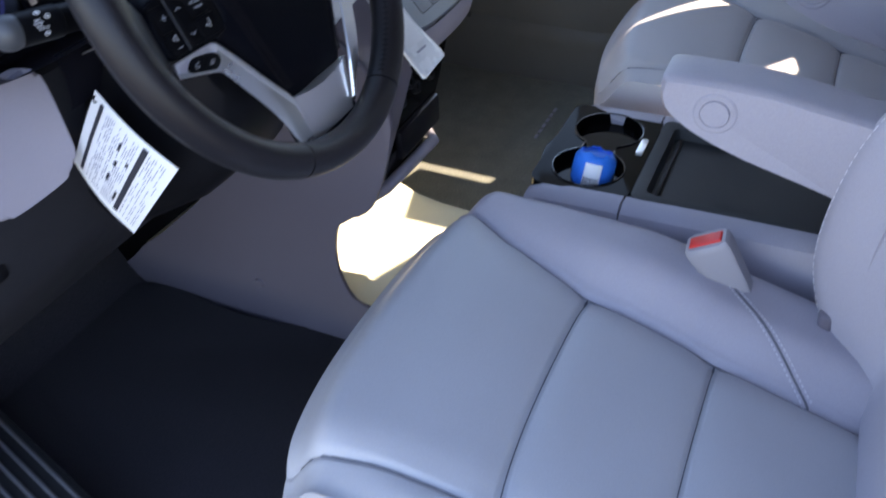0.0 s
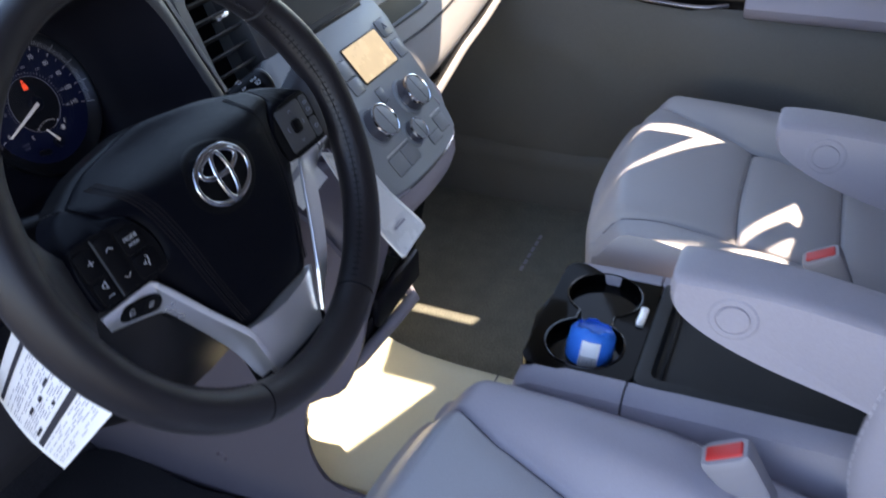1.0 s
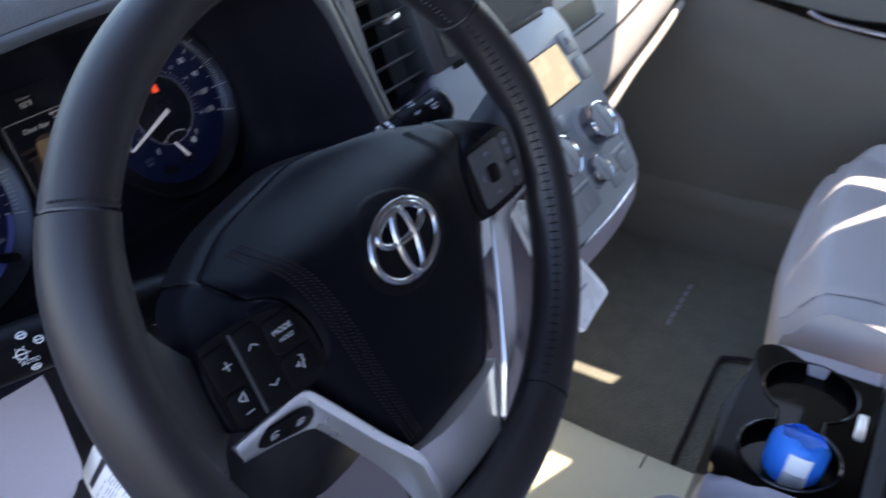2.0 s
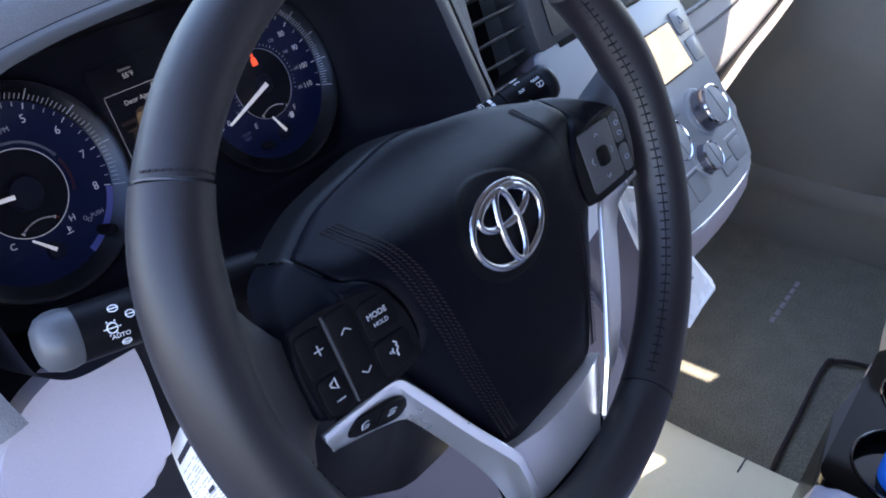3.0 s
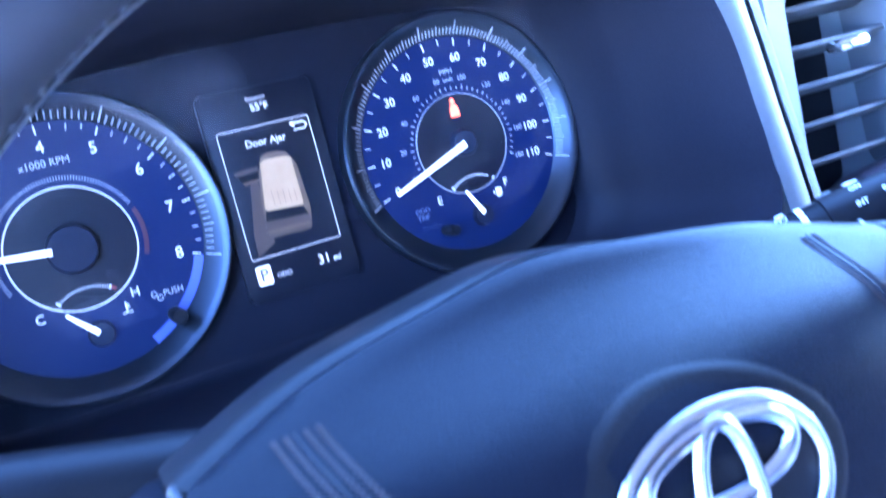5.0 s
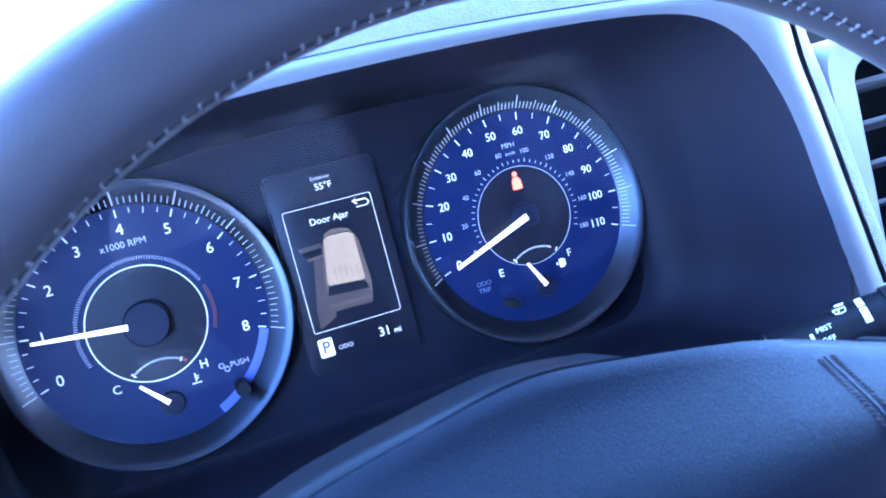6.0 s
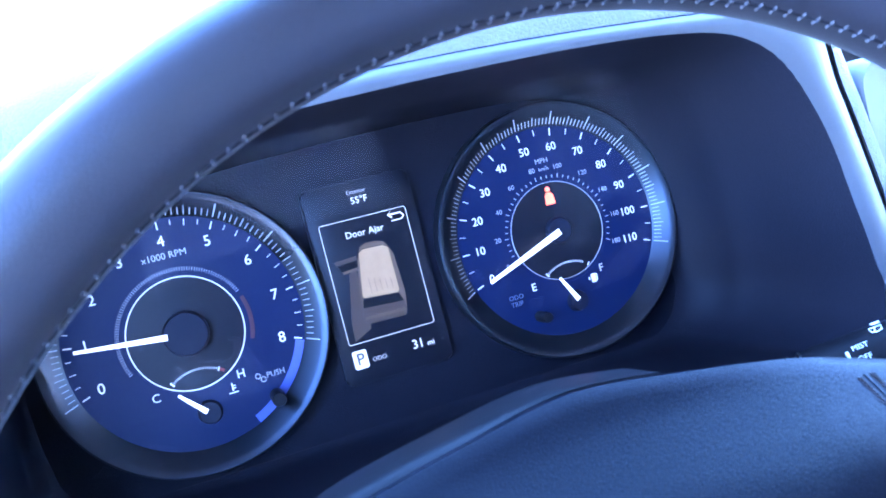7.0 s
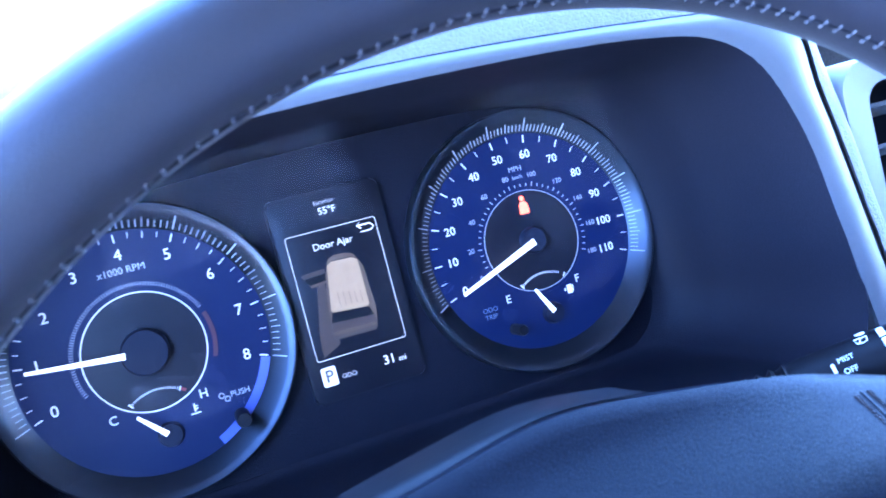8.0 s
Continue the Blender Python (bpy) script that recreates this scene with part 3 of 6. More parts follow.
part("hood_shell", strip_between(outer1, -0.002, outer2, -0.075, 10, 0.022), DASH_TOP, dash, "grey padded outside of the dial hood", m=HOOD)
part("hood_back", strip_between(outer2, -0.075, [(x, y + 0.01) for x, y in outer2], -0.25, 4), DASH_TOP, dash, m=HOOD)
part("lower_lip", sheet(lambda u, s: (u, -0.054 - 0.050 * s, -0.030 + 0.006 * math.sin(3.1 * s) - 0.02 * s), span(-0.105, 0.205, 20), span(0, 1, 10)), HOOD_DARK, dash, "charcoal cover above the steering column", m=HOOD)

# lower panels on the driver's side
part("knee_panel", sheet(lambda x, s: (x, curve([(0, 0.19), (0.3, 0.205), (0.7, 0.26), (1, 0.34)], s), lerp(0.575, 0.235, s)), span(-0.76, -0.20, 24), span(0, 1, 16)), DASH_DARK, dash, "charcoal knee panel")
part("under_panel", sheet(lambda x, s: (x, lerp(0.34, 0.64, s), lerp(0.235, 0.30, s)), span(-0.76, -0.21, 8), span(0, 1, 6)), BLACK_MATT, dash)
drawer = smooth_loop([(-0.644, 0.502), (-0.637, 0.538), (-0.622, 0.566), (-0.600, 0.583), (-0.565, 0.591), (-0.546, 0.587), (-0.5390, 0.570), (-0.5385, 0.525), (-0.5405, 0.503), (-0.553, 0.489), (-0.590, 0.485), (-0.632, 0.487)], 5)
part("coin_box", prism([(p.x, p.y) for p in drawer], 0.031, 0.045, 0.0055, 4), TRIM_LIGHT, dash, "light grey coin box lid", m=Matrix(((1, 0, 0, 0), (0, 0.16, -1, 0.125), (0, 1, 0.16, 0), (0, 0, 0, 1))))
part("bonnet_catch", box(-0.625, -0.600, 0.232, 0.252, 0.385, 0.412, 0.006), BLACK_MATT, dash, "black bonnet release")

# side of the centre section in the driver's footwell, with a curved cut-out towards the tunnel
side = smooth_loop([(0.52, -0.01), (0.50, 0.06), (0.42, 0.13), (0.30, 0.255), (0.26, 0.40), (0.20, 0.52), (0.09, 0.50), (0.02, 0.43), (0.016, 0.36), (0.050, 0.262), (0.098, 0.228), (0.113, 0.19), (0.114, 0.140), (0.098, 0.096), (0.066, 0.080), (-0.06, 0.078), (-0.22, 0.074), (-0.24, 0.03), (-0.22, -0.01), (0.1, -0.01)], 5)
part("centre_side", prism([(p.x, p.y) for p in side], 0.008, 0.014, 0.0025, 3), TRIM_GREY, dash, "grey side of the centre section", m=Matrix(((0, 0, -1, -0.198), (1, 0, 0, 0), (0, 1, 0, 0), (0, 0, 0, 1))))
part("side_clip", revolve([(0, 0.004), (0.006, 0.004), (0.0085, 0.0015), (0.009, 0)], 16), TRIM_GREY, dash, "grey round trim clip", m=Matrix.Translation((-0.212, 0.262, 0.068)) @ Matrix.Rotation(radians(-90), 4, "Y"))

# passenger's side
part("glove_box", sheet(lambda x, s: (x, curve([(0, 0.36), (0.25, 0.25), (0.5, 0.198), (0.60, 0.182), (0.655, 0.178), (0.69, 0.190), (0.8, 0.26), (1, 0.36)], s) + 0.025 * step(0.66, 0.8, x), lerp(0.755, 0.26, s) + 0.06 * step(0.35, 0.78, x) * step(0.2, 0.6, s)), span(0.14, 0.80, 24), span(0, 1, 40)), GLOVE, dash, "light grey glove box front")
def glove(x, s):
    """The front of the glove box: x across, s down."""
    return Vector((x, curve([(0, 0.36), (0.25, 0.25), (0.5, 0.198), (0.60, 0.182), (0.655, 0.178), (0.69, 0.190), (0.8, 0.26), (1, 0.36)], s) + 0.025 * step(0.66, 0.8, x), lerp(0.755, 0.26, s) + 0.06 * step(0.35, 0.78, x) * step(0.2, 0.6, s)))


part("glove_seam", tube([glove(x, lerp(0.508, 0.530, (x - 0.16) / 0.5)) + Vector((0, -0.0005, 0)) for x in span(0.16, 0.66, 16)], 0.0022, 6), BLACK_MATT, dash, "dark gap over the glove box")
# dark sheet laid on the front stands in for the shelf's shaded opening
part("shelf_shade_sheet", sheet(lambda x, s: glove(x, s) + Vector((0, -0.003, 0.001)), span(0.17, 0.385, 10), span(0.385, 0.450, 6)), SCREEN_BLACK, dash, "dark sheet for the shaded open shelf")
part("shelf_lip", tube([glove(x, 0.455) + Vector((0, -0.003, 0)) for x in span(0.17, 0.40, 10)], 0.0035, 8), SILVER_TRIM, dash, "silver lip under the shelf")
LOWER = smooth_loop([(0.36, 0.176, 0.388), (0.43, 0.176, 0.408), (0.50, 0.178, 0.424), (0.61, 0.182, 0.438), (0.73, 0.186, 0.462)], 8, False)
part("lower_gap", tube([p + Vector((0, 0.004, 0.010)) for p in LOWER], 0.0035, 6), BLACK_MATT, dash, "dark gap under the glove box")
part("lower_trim", tube(LOWER, 0.0075, 8), GLOVE, dash, "pale lower edge of the dashboard")
part("under_panel", sheet(lambda x, s: (x, lerp(0.33, 0.65, s), lerp(0.262, 0.30, s)), span(0.10, 0.80, 8), span(0, 1, 6)), BLACK_MATT, dash)


# air vent between the dials and the centre
def vent(m, w, h, name):
    v = thing(name, "charcoal air vent with grey frame and a chrome tab", "air vent", group="air vents")
    hole = rounded(-w, w, -h, h, 0.010, 4)
    rim = rounded(-w - 0.016, w + 0.012, -h - 0.012, h + 0.012, 0.014, 4)
    part("frame", loft([[(x, y, -0.05) for x, y in rim], [(x, y, 0.0) for x, y in rim], [(x * 0.985, y * 0.985, 0.004) for x, y in rim], [(x, y, 0.002) for x, y in hole], [(x, y, -0.05) for x, y in hole]], False, False), VENT_GREY, v, "grey frame", m=m)
    part("back", prism(hole, -0.052, -0.048), BLACK_MATT, v, m=m)
    for i in range(6):
        y = lerp(-h + 0.010, h - 0.010, i / 5)
        part("slat", box(-w + 0.001, w - 0.001, -0.0012, 0.0012, -0.022, -0.002, 0.0008), SLAT_GREY, v, m=m @ at(0, y) @ Matrix.Rotation(radians(-16), 4, "X"))
    part("tab", box(-0.011, 0.011, -0.003, 0.003, -0.004, 0.006, 0.002), CHROME, v, "chrome tab", m=m @ at(0, h * 0.42))
    return v


vent(tilted((-0.150, 0.183, 0.655), 20), 0.040, 0.058, "air_vent")

# ---- centre stack ----
stack = thing("centre_stack", "slate grey radio and climate panel in the dashboard", "control panel")
face = smooth_loop([(-0.125, 0.115), (0.0, 0.118), (0.125, 0.115), (0.124, 0.04), (0.116, -0.03), (0.100, -0.080), (0.075, -0.093), (0.0, -0.097), (-0.075, -0.093), (-0.104, -0.080), (-0.118, -0.03), (-0.124, 0.04)], 6)
face = [(p.x, p.y) for p in face]
part("panel", prism(face, -0.03, 0.0, 0.004, 3), STACK_GREY, stack, "slate grey panel", m=STACK)
part("edge_strip", tube([(x * 1.012, y * 1.012 - 0.001, -0.006) for x, y in face[len(face) // 3 - 4:-len(face) // 6]], 0.0032, 8), CHROME, stack, "chrome lower edge", m=STACK)
low = [[(x * k, y * k - d, z) for x, y in face] for k, d, z in ((1.0, 0, -0.004), (1.03, 0.004, -0.012), (1.04, 0.006, -0.03), (1.0, 0.0, -0.075), (0.98, 0.0, -0.12))]
part("shell", loft(low, False, True), TRIM_GREY, stack, "grey shell behind the panel", m=STACK)
apron = [[(x * k, y * k - d, z) for x, y in face[18:67]] for k, d, z in ((1.015, 0.0, -0.007), (1.015, 0.008, -0.010), (1.005, 0.020, -0.018), (0.985, 0.031, -0.032), (0.95, 0.036, -0.050), (0.92, 0.034, -0.070))]
part("apron", loft(apron, False, False), TRIM_LIGHT, stack, "light grey rounded apron", m=STACK)
part("display_frame", prism(rounded(-0.001, 0.089, 0.027, 0.079, 0.003), 0.0, 0.0012, 0.0005), BLACK_MATT, stack, m=STACK)
part("display", prism(rounded(0.001, 0.087, 0.029, 0.077, 0.002), 0.0012, 0.0018), AMBER, stack, "amber display", m=STACK)


def key_cap(x0, x1, y0, y1, m=STACK, mat=STACK_KEY, h=0.0014, r=0.0025):
    return part("key", prism(rounded(x0, x1, y0, y1, r), -0.001, h, 0.0008), mat, stack, m=m)


for x0, x1, y0, y1 in ((0.096, 0.121, 0.060, 0.084), (0.098, 0.119, 0.028, 0.052), (-0.030, -0.006, 0.046, 0.068), (-0.030, -0.006, 0.024, 0.044), (0.004, 0.020, -0.002, 0.016),
                       (-0.062, -0.033, -0.080, -0.056), (-0.031, -0.003, -0.080, -0.056), (0.066, 0.092, -0.078, -0.057), (0.034, 0.063, -0.082, -0.070)):
    part("key_gap", prism(rounded(x0 - 0.0007, x1 + 0.0007, y0 - 0.0007, y1 + 0.0007, 0.003), -0.001, 0.0003), BLACK_MATT, stack, m=STACK)
    key_cap(x0, x1, y0, y1)
part("hazard_mark", tube([(0.1085 + 0.005 * math.cos(a), 0.072 + 0.005 * math.sin(a), 0.0025) for a in (1.571, 3.665, 5.760)], 0.0007, 5, True), DIM_MARK, stack, m=STACK)
for x, y, r, h in ((0.0546, -0.0151, 0.0215, 0.020), (-0.0391, -0.0168, 0.0215, 0.020), (0.0123, -0.0527, 0.0150, 0.014)):
    kn = part("knob", revolve([(0, h - 0.001), (r * 0.88, h - 0.001), (r * 0.90, h - 0.0012), (r * 0.92, h), (r * 0.97, h), (r, h - 0.002), (r * 0.985, h * 0.62), (r * 0.99, h * 0.4), (r, h * 0.25), (r, 0)], 40), KNOB_SIDE, stack, "chrome rimmed knob", m=STACK @ at(x, y))
    part("knob_cap", revolve([(0, h), (r * 0.82, h), (r * 0.875, h - 0.0006), (r * 0.88, h - 0.002)], 32), STACK_GREY, kn, "grey cap", m=STACK @ at(x, y, 0.0002))
    part("knob_rim", revolve([(r * 0.90, h - 0.0004), (r * 0.93, h + 0.0007), (r * 0.98, h + 0.0002), (r * 1.01, h - 0.0020)], 40), CHROME, kn, "bright rim", m=STACK @ at(x, y))
    part("knob_foot", revolve([(r * 1.005, 0.0), (r * 1.03, 0.0024), (r * 1.005, 0.0042)], 40), CHROME, kn, "bright foot ring", m=STACK @ at(x, y))
    part("pointer", box(-0.0004, 0.0004, -r * 0.8, r * 0.8, h, h + 0.0006), SEAM, kn, m=STACK @ at(x, y, 0, 8))
    part("knob_ring", revolve([(r * 1.02, 0.0), (r * 1.05, 0.003), (r * 1.16, 0.0025), (r * 1.2, 0.0)], 40), STACK_KEY, kn, m=STACK @ at(x, y))
for x0, x1 in ((-0.060, -0.004), (0.064, 0.094)):
    part("white_line", box(x0, x1, -0.0530, -0.0514, -0.001, 0.0012, 0.0004), WHITE_PAINT, stack, "bright dividing line", m=STACK)
# upper display above the panel
UP = tilted((0.0, 0.185, 0.672), 24)
part("upper_bezel", prism(rounded(-0.118, 0.135, -0.062, 0.06, 0.012), -0.03, 0.0, 0.004, 3), SILVER_TRIM, stack, "silver display surround", m=UP)
part("upper_screen", prism(rounded(-0.095, 0.110, -0.046, 0.046, 0.004), 0.0, 0.0014), SCREEN_BLACK, stack, "dark glossy display", m=UP)
part("upper_lip", box(-0.09, 0.10, -0.058, -0.052, 0.0, 0.002, 0.0008), BLACK_MATT, stack, m=UP)

# black pod under the panel with sockets
POD = Matrix(((1, 0, 0, 0), (0, 0.34, -0.94, 0), (0, -0.94, -0.34, 0), (0, 0, 0, 1)))
pod_rows = []
for s in span(0, 1, 9):
    y, z = curve([(0, 0.052), (0.5, 0.062), (1, 0.079)], s), lerp(0.440, 0.238, s)
    hw0, hw1 = lerp(-0.135, -0.128, s), lerp(0.085, 0.018, s)
    pod_rows.append([(hw0, y + 0.18, z), (hw0, y + 0.012, z), (hw0 + 0.012, y, z), (hw1 - 0.012, y, z), (hw1, y + 0.012, z), (hw1, y + 0.18, z)])
part("socket_pod", loft(pod_rows), BLACK_GLOSS, stack, "gloss black lower pod")
part("pod_lip", tube([(-0.200, 0.112, 0.236), (-0.17, 0.088, 0.236), (-0.128, 0.074, 0.236), (-0.03, 0.066, 0.240), (0.010, 0.062, 0.243), (0.022, 0.075, 0.246), (0.026, 0.2, 0.27)], 0.009, 10), TRIM_LIGHT, stack, "light grey lower lip")
for i in range(5):
    x = lerp(-0.095, -0.005, i / 4)
    part("socket", revolve([(0.004, 0.002), (0.008, 0.003), (0.0095, 0.002), (0.0095, -0.004)], 16), BLACK_MATT, stack, m=Matrix.Translation((x, 0.056 - 0.002 * (i % 2), 0.362 + 0.018 * (i % 2))) @ Matrix.Rotation(radians(72), 4, "X"))
part("storage_slot", box(-0.10, 0.03, 0.058, 0.070, 0.268, 0.315, 0.006), SCREEN_BLACK, stack, "open storage slot")
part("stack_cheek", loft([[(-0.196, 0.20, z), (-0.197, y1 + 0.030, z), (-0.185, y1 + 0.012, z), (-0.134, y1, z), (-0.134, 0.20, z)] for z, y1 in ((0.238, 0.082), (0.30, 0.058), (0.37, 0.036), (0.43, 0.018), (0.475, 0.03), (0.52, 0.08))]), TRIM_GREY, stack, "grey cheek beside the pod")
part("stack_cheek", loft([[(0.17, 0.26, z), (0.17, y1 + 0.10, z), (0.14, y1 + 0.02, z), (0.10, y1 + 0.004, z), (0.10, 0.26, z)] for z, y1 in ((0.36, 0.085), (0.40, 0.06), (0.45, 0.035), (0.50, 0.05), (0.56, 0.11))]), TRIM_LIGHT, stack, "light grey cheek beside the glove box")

# ---- steering column with its two stalks ----
col = thing("steering_column", "black steering column shroud with two stalks", "steering column")
rings = []
for n, w, h0, h1 in ((-0.050, 0.046, -0.05, 0.022), (-0.062, 0.062, -0.10, 0.024), (-0.12, 0.085, -0.165, 0.012), (-0.19, 0.115, -0.185, -0.010), (-0.30, 0.120, -0.195, -0.03)):
    rings.append([((w if math.cos(a) > 0 else min(w, 0.068)) * math.copysign(abs(math.cos(a)) ** 0.6, math.cos(a)), lerp(h0, h1, 0.5 + 0.5 * math.copysign(abs(math.sin(a)) ** 0.6, math.sin(a))), n) for a in span(0, 2 * math.pi * 31 / 32, 32)])
part("shroud", loft(rings), BLACK_MATT, col, "black plastic shroud", m=WHEEL)
part("shroud_seam", tube([(0.071 * c, -0.005, z) for c, z in ((-1, -0.06), (-1, -0.12), (-1, -0.19))], 0.0012, 5), SEAM, col, m=WHEEL)
part("column_ring", revolve([(0.030, 0), (0.052, 0.004), (0.056, 0.0), (0.056, -0.02)], 32), BLACK_MATT, col, m=WHEEL @ at(0, -0.012, -0.054))


def stalk(a, b, r0, r1, cap_mat, cap_len, name):
    d = Vector(b) - Vector(a)
    m = Matrix.Translation(a) @ d.to_track_quat("Z", "Y").to_matrix().to_4x4()
    L = d.length
    st = part(name, revolve([(0, 0), (r0 * 0.8, 0), (r0 * 0.86, L * 0.16), (r0, L * 0.27), (r0, L * 0.62), (r0 * 1.01, L * 0.625), (r1, L * 0.63), (r1, L - cap_len), (0, L - cap_len)], 28), STALK, col, "black stalk", m=m)
    part("bellows", revolve([(r0 * (1.02 if k % 2 else 0.80), L * (0.02 + 0.022 * k)) for k in range(11)], 28), STALK, st, "ribbed rubber sleeve", m=m)
    part("end_cap", revolve([(r1 * 0.98, L - cap_len), (r1 * 1.06, L - cap_len * 0.72), (r1 * 1.04, L - cap_len * 0.48), (r1 * 0.90, L - cap_len * 0.22), (r1 * 0.62, L - cap_len * 0.06), (r1 * 0.3, L - 0.0003), (0, L)], 28), cap_mat, st, "rounded end", m=m)
    return st, m, L


ls, lm, ll = stalk((-0.478, 0.082, 0.648), (-0.613, 0.117, 0.660), 0.0120, 0.0132, SILVER_TRIM, 0.018, "light_stalk")
rs, rm, rl = stalk((-0.303, 0.148, 0.603), (-0.206, 0.100, 0.647), 0.0125, 0.0135, BLACK_MATT, 0.012, "wiper_stalk")


def on_stalk(m, r, along, turn):
    """A frame on a stalk's skin: x along it from the tip, z outward."""
    return m @ Matrix.Translation((0, 0, along)) @ Matrix.Rotation(radians(turn), 4, "Z") @ Matrix.Translation((r, 0, 0)) @ Matrix(((0, 0, 1, 0), (0, 1, 0, 0), (-1, 0, 0, 0), (0, 0, 0, 1)))


def facing(m, r, along, want):
    """The turn about the stalk at which its skin looks towards want."""
    w = m.to_3x3().inverted() @ Vector(want)
    return math.degrees(math.atan2(w.y, w.x))


ang = facing(lm, 0.016, 0, (-0.15, -0.75, 0.5))
for along, da, w, h in ((0.106, 28, 0.0045, 0.0034), (0.100, 8, 0.0040, 0.0034), (0.109, -8, 0.0048, 0.0048), (0.104, -46, 0.0042, 0.0034)):
    q = on_stalk(lm, 0.0133, along, ang + da)
    part("stalk_symbol", tube([(w / 2 * math.cos(a), h / 2 * math.sin(a), 0) for a in span(0, 5.4978, 8)], 0.0003, 4, True), WHITE_PAINT, ls, m=q)
    part("stalk_symbol", tube([(-w / 2, 0, 0.0001), (w / 2, 0, 0.0001)], 0.0003, 4), WHITE_PAINT, ls, m=q)
lettering("stalk_word", "AUTO", 0.0030, WHITE_PAINT, ls, on_stalk(lm, 0.0134, 0.106, ang - 27))
for k in range(6):
    part("stalk_symbol", tube([(r * math.cos(k * 1.0472), r * math.sin(k * 1.0472), 0.0001) for r in (0.0028, 0.0038)], 0.00025, 4), WHITE_PAINT, ls, m=on_stalk(lm, 0.0133, 0.109, ang - 8))
ang = facing(rm, 0.014, 0, (-0.15, -0.75, 0.55))
for along, da, word in ((0.048, -11, "OFF"), (0.048, -33, "MIST"), (0.078, -86, "INT"), (0.088, -58, "ON"), (0.087, -22, "INT"), (0.100, -30, "REAR")):
    lettering("stalk_word", word, 0.0031, WHITE_PAINT, rs, on_stalk(rm, 0.0128 if along < 0.07 else 0.0138, along, ang + da) @ Matrix.Rotation(radians(180), 4, "Z"))
for along, da, w in ((0.0565, -58, 0.0024), (0.0575, -84, 0.0018), (0.089, -88, 0.0028), (0.101, -10, 0.0026)):
    q = on_stalk(rm, 0.0128 if along < 0.07 else 0.0139, along, ang + da)
    part("stalk_symbol", tube([(w, -0.6 * w, 0), (0.8 * w, 0.5 * w, 0), (0, 0.8 * w, 0), (-0.8 * w, 0.5 * w, 0), (-w, -0.6 * w, 0)], 0.00028, 5, True), WHITE_PAINT, rs, m=q)
    part("stalk_symbol", tube([(0, -0.6 * w, 0.0001), (0.4 * w, 0.6 * w, 0.0001)], 0.00028, 5), WHITE_PAINT, rs, m=q)
part("stalk_arrow", tube([(0.0, -0.0016, 0), (0.0, 0.0022, 0)], 0.0007, 6), WHITE_PAINT, rs, m=on_stalk(rm, 0.0124, 0.0425, ang - 24))
for a0, a1 in ((-74, -48), (-44, -14)):
    part("stalk_ring", revolve([(0.0126, 0.0630), (0.0131, 0.0632), (0.0131, 0.0655), (0.0126, 0.0657)], 10, ang + a0, ang + a1), WHITE_PAINT, rs, m=rm)


# ---- steering wheel ----
wheel = thing("steering_wheel", "black leather steering wheel with silver spokes and chrome emblem", "steering wheel")
RIM = 0.1748


def flattened(y):
    """The rim's upper half is drawn in a little towards the hub."""
    return y * (1 - 0.10 * step(0.0, 0.12, y))


def set_back(y):
    """The rim leans away from the driver towards its top."""
    return 0.0065 * step(0.0, 0.10, y)


def rim_point(a, b, sa, swell, thin, lift=0.0):
    """A place on the rim's skin: a round the wheel, b round the section, sa along the stretch."""
    g = swell * (math.exp(-((sa - 0.17) / 0.14) ** 2) + 0.35 * math.exp(-((sa - 0.45) / 0.3) ** 2))
    rad = (thin + lift + g * max(0.0, -math.cos(b)) ** 2) * math.cos(b)
    ax = (0.0172 + lift + 0.2 * g) * math.sin(b)
    y = flattened((RIM + rad) * math.sin(a))
    return Vector(((RIM + rad) * math.cos(a), y, ax - set_back(y)))


def rim_section(a0, a1, name, swell=0.0, n=56, thin=0.0158):
    """A stretch of the rim, from angle to angle, with rounded ends and a thumb grip."""
    rows = []
    for i in [0] + list(range(n)) + [n - 1]:
        end = len(rows) in (0, n + 1)
        rows.append([rim_point(radians(lerp(a0, a1, i / (n - 1))), 2 * math.pi * k / 28, i / (n - 1), swell, thin, -0.0010 if end else 0.0) for k in range(28)])
    return part(name, loft(rows), WHEEL_LEATHER, wheel, "black leather wrap", m=WHEEL)


rim_section(32.3, 147.7, "rim_top", thin=0.0153)
rim_section(148.3, 244.3, "rim_grip", 0.0034)
rim_section(31.7, -64.3, "rim_grip", 0.0034)
rim_section(244.9, 295.1, "rim_bottom")
for a in (32, 148, 244.6, -64.6):
    part("rim_joint", revolve([(0.0140, -0.0008), (0.0144, 0), (0.0140, 0.0008)], 24), SEAM, wheel, m=WHEEL @ at(RIM * math.cos(radians(a)), flattened(RIM * math.sin(radians(a))), -set_back(flattened(RIM * math.sin(radians(a)))), a) @ Matrix.Rotation(radians(90), 4, "X"))


def lacing(a0, a1, n, b0, b1, swell, thin):
    """Short stitches laid across the skin in two rows beside a pulled seam."""
    bits_ = []
    for i in range(n):
        sa = i / (n - 1)
        a = radians(lerp(a0, a1, sa))
        for s0, s1 in ((b0, lerp(b0, b1, 0.42)), (lerp(b0, b1, 0.58), b1)):
            pts = [rim_point(a, radians(lerp(s0, s1, k)), sa, swell, thin, 0.00025 * math.sin(math.pi * k)) for k in (0.0, 0.5, 1.0)]
            bits_.append(tube(pts, 0.00055, 5))
    return join(bits_)


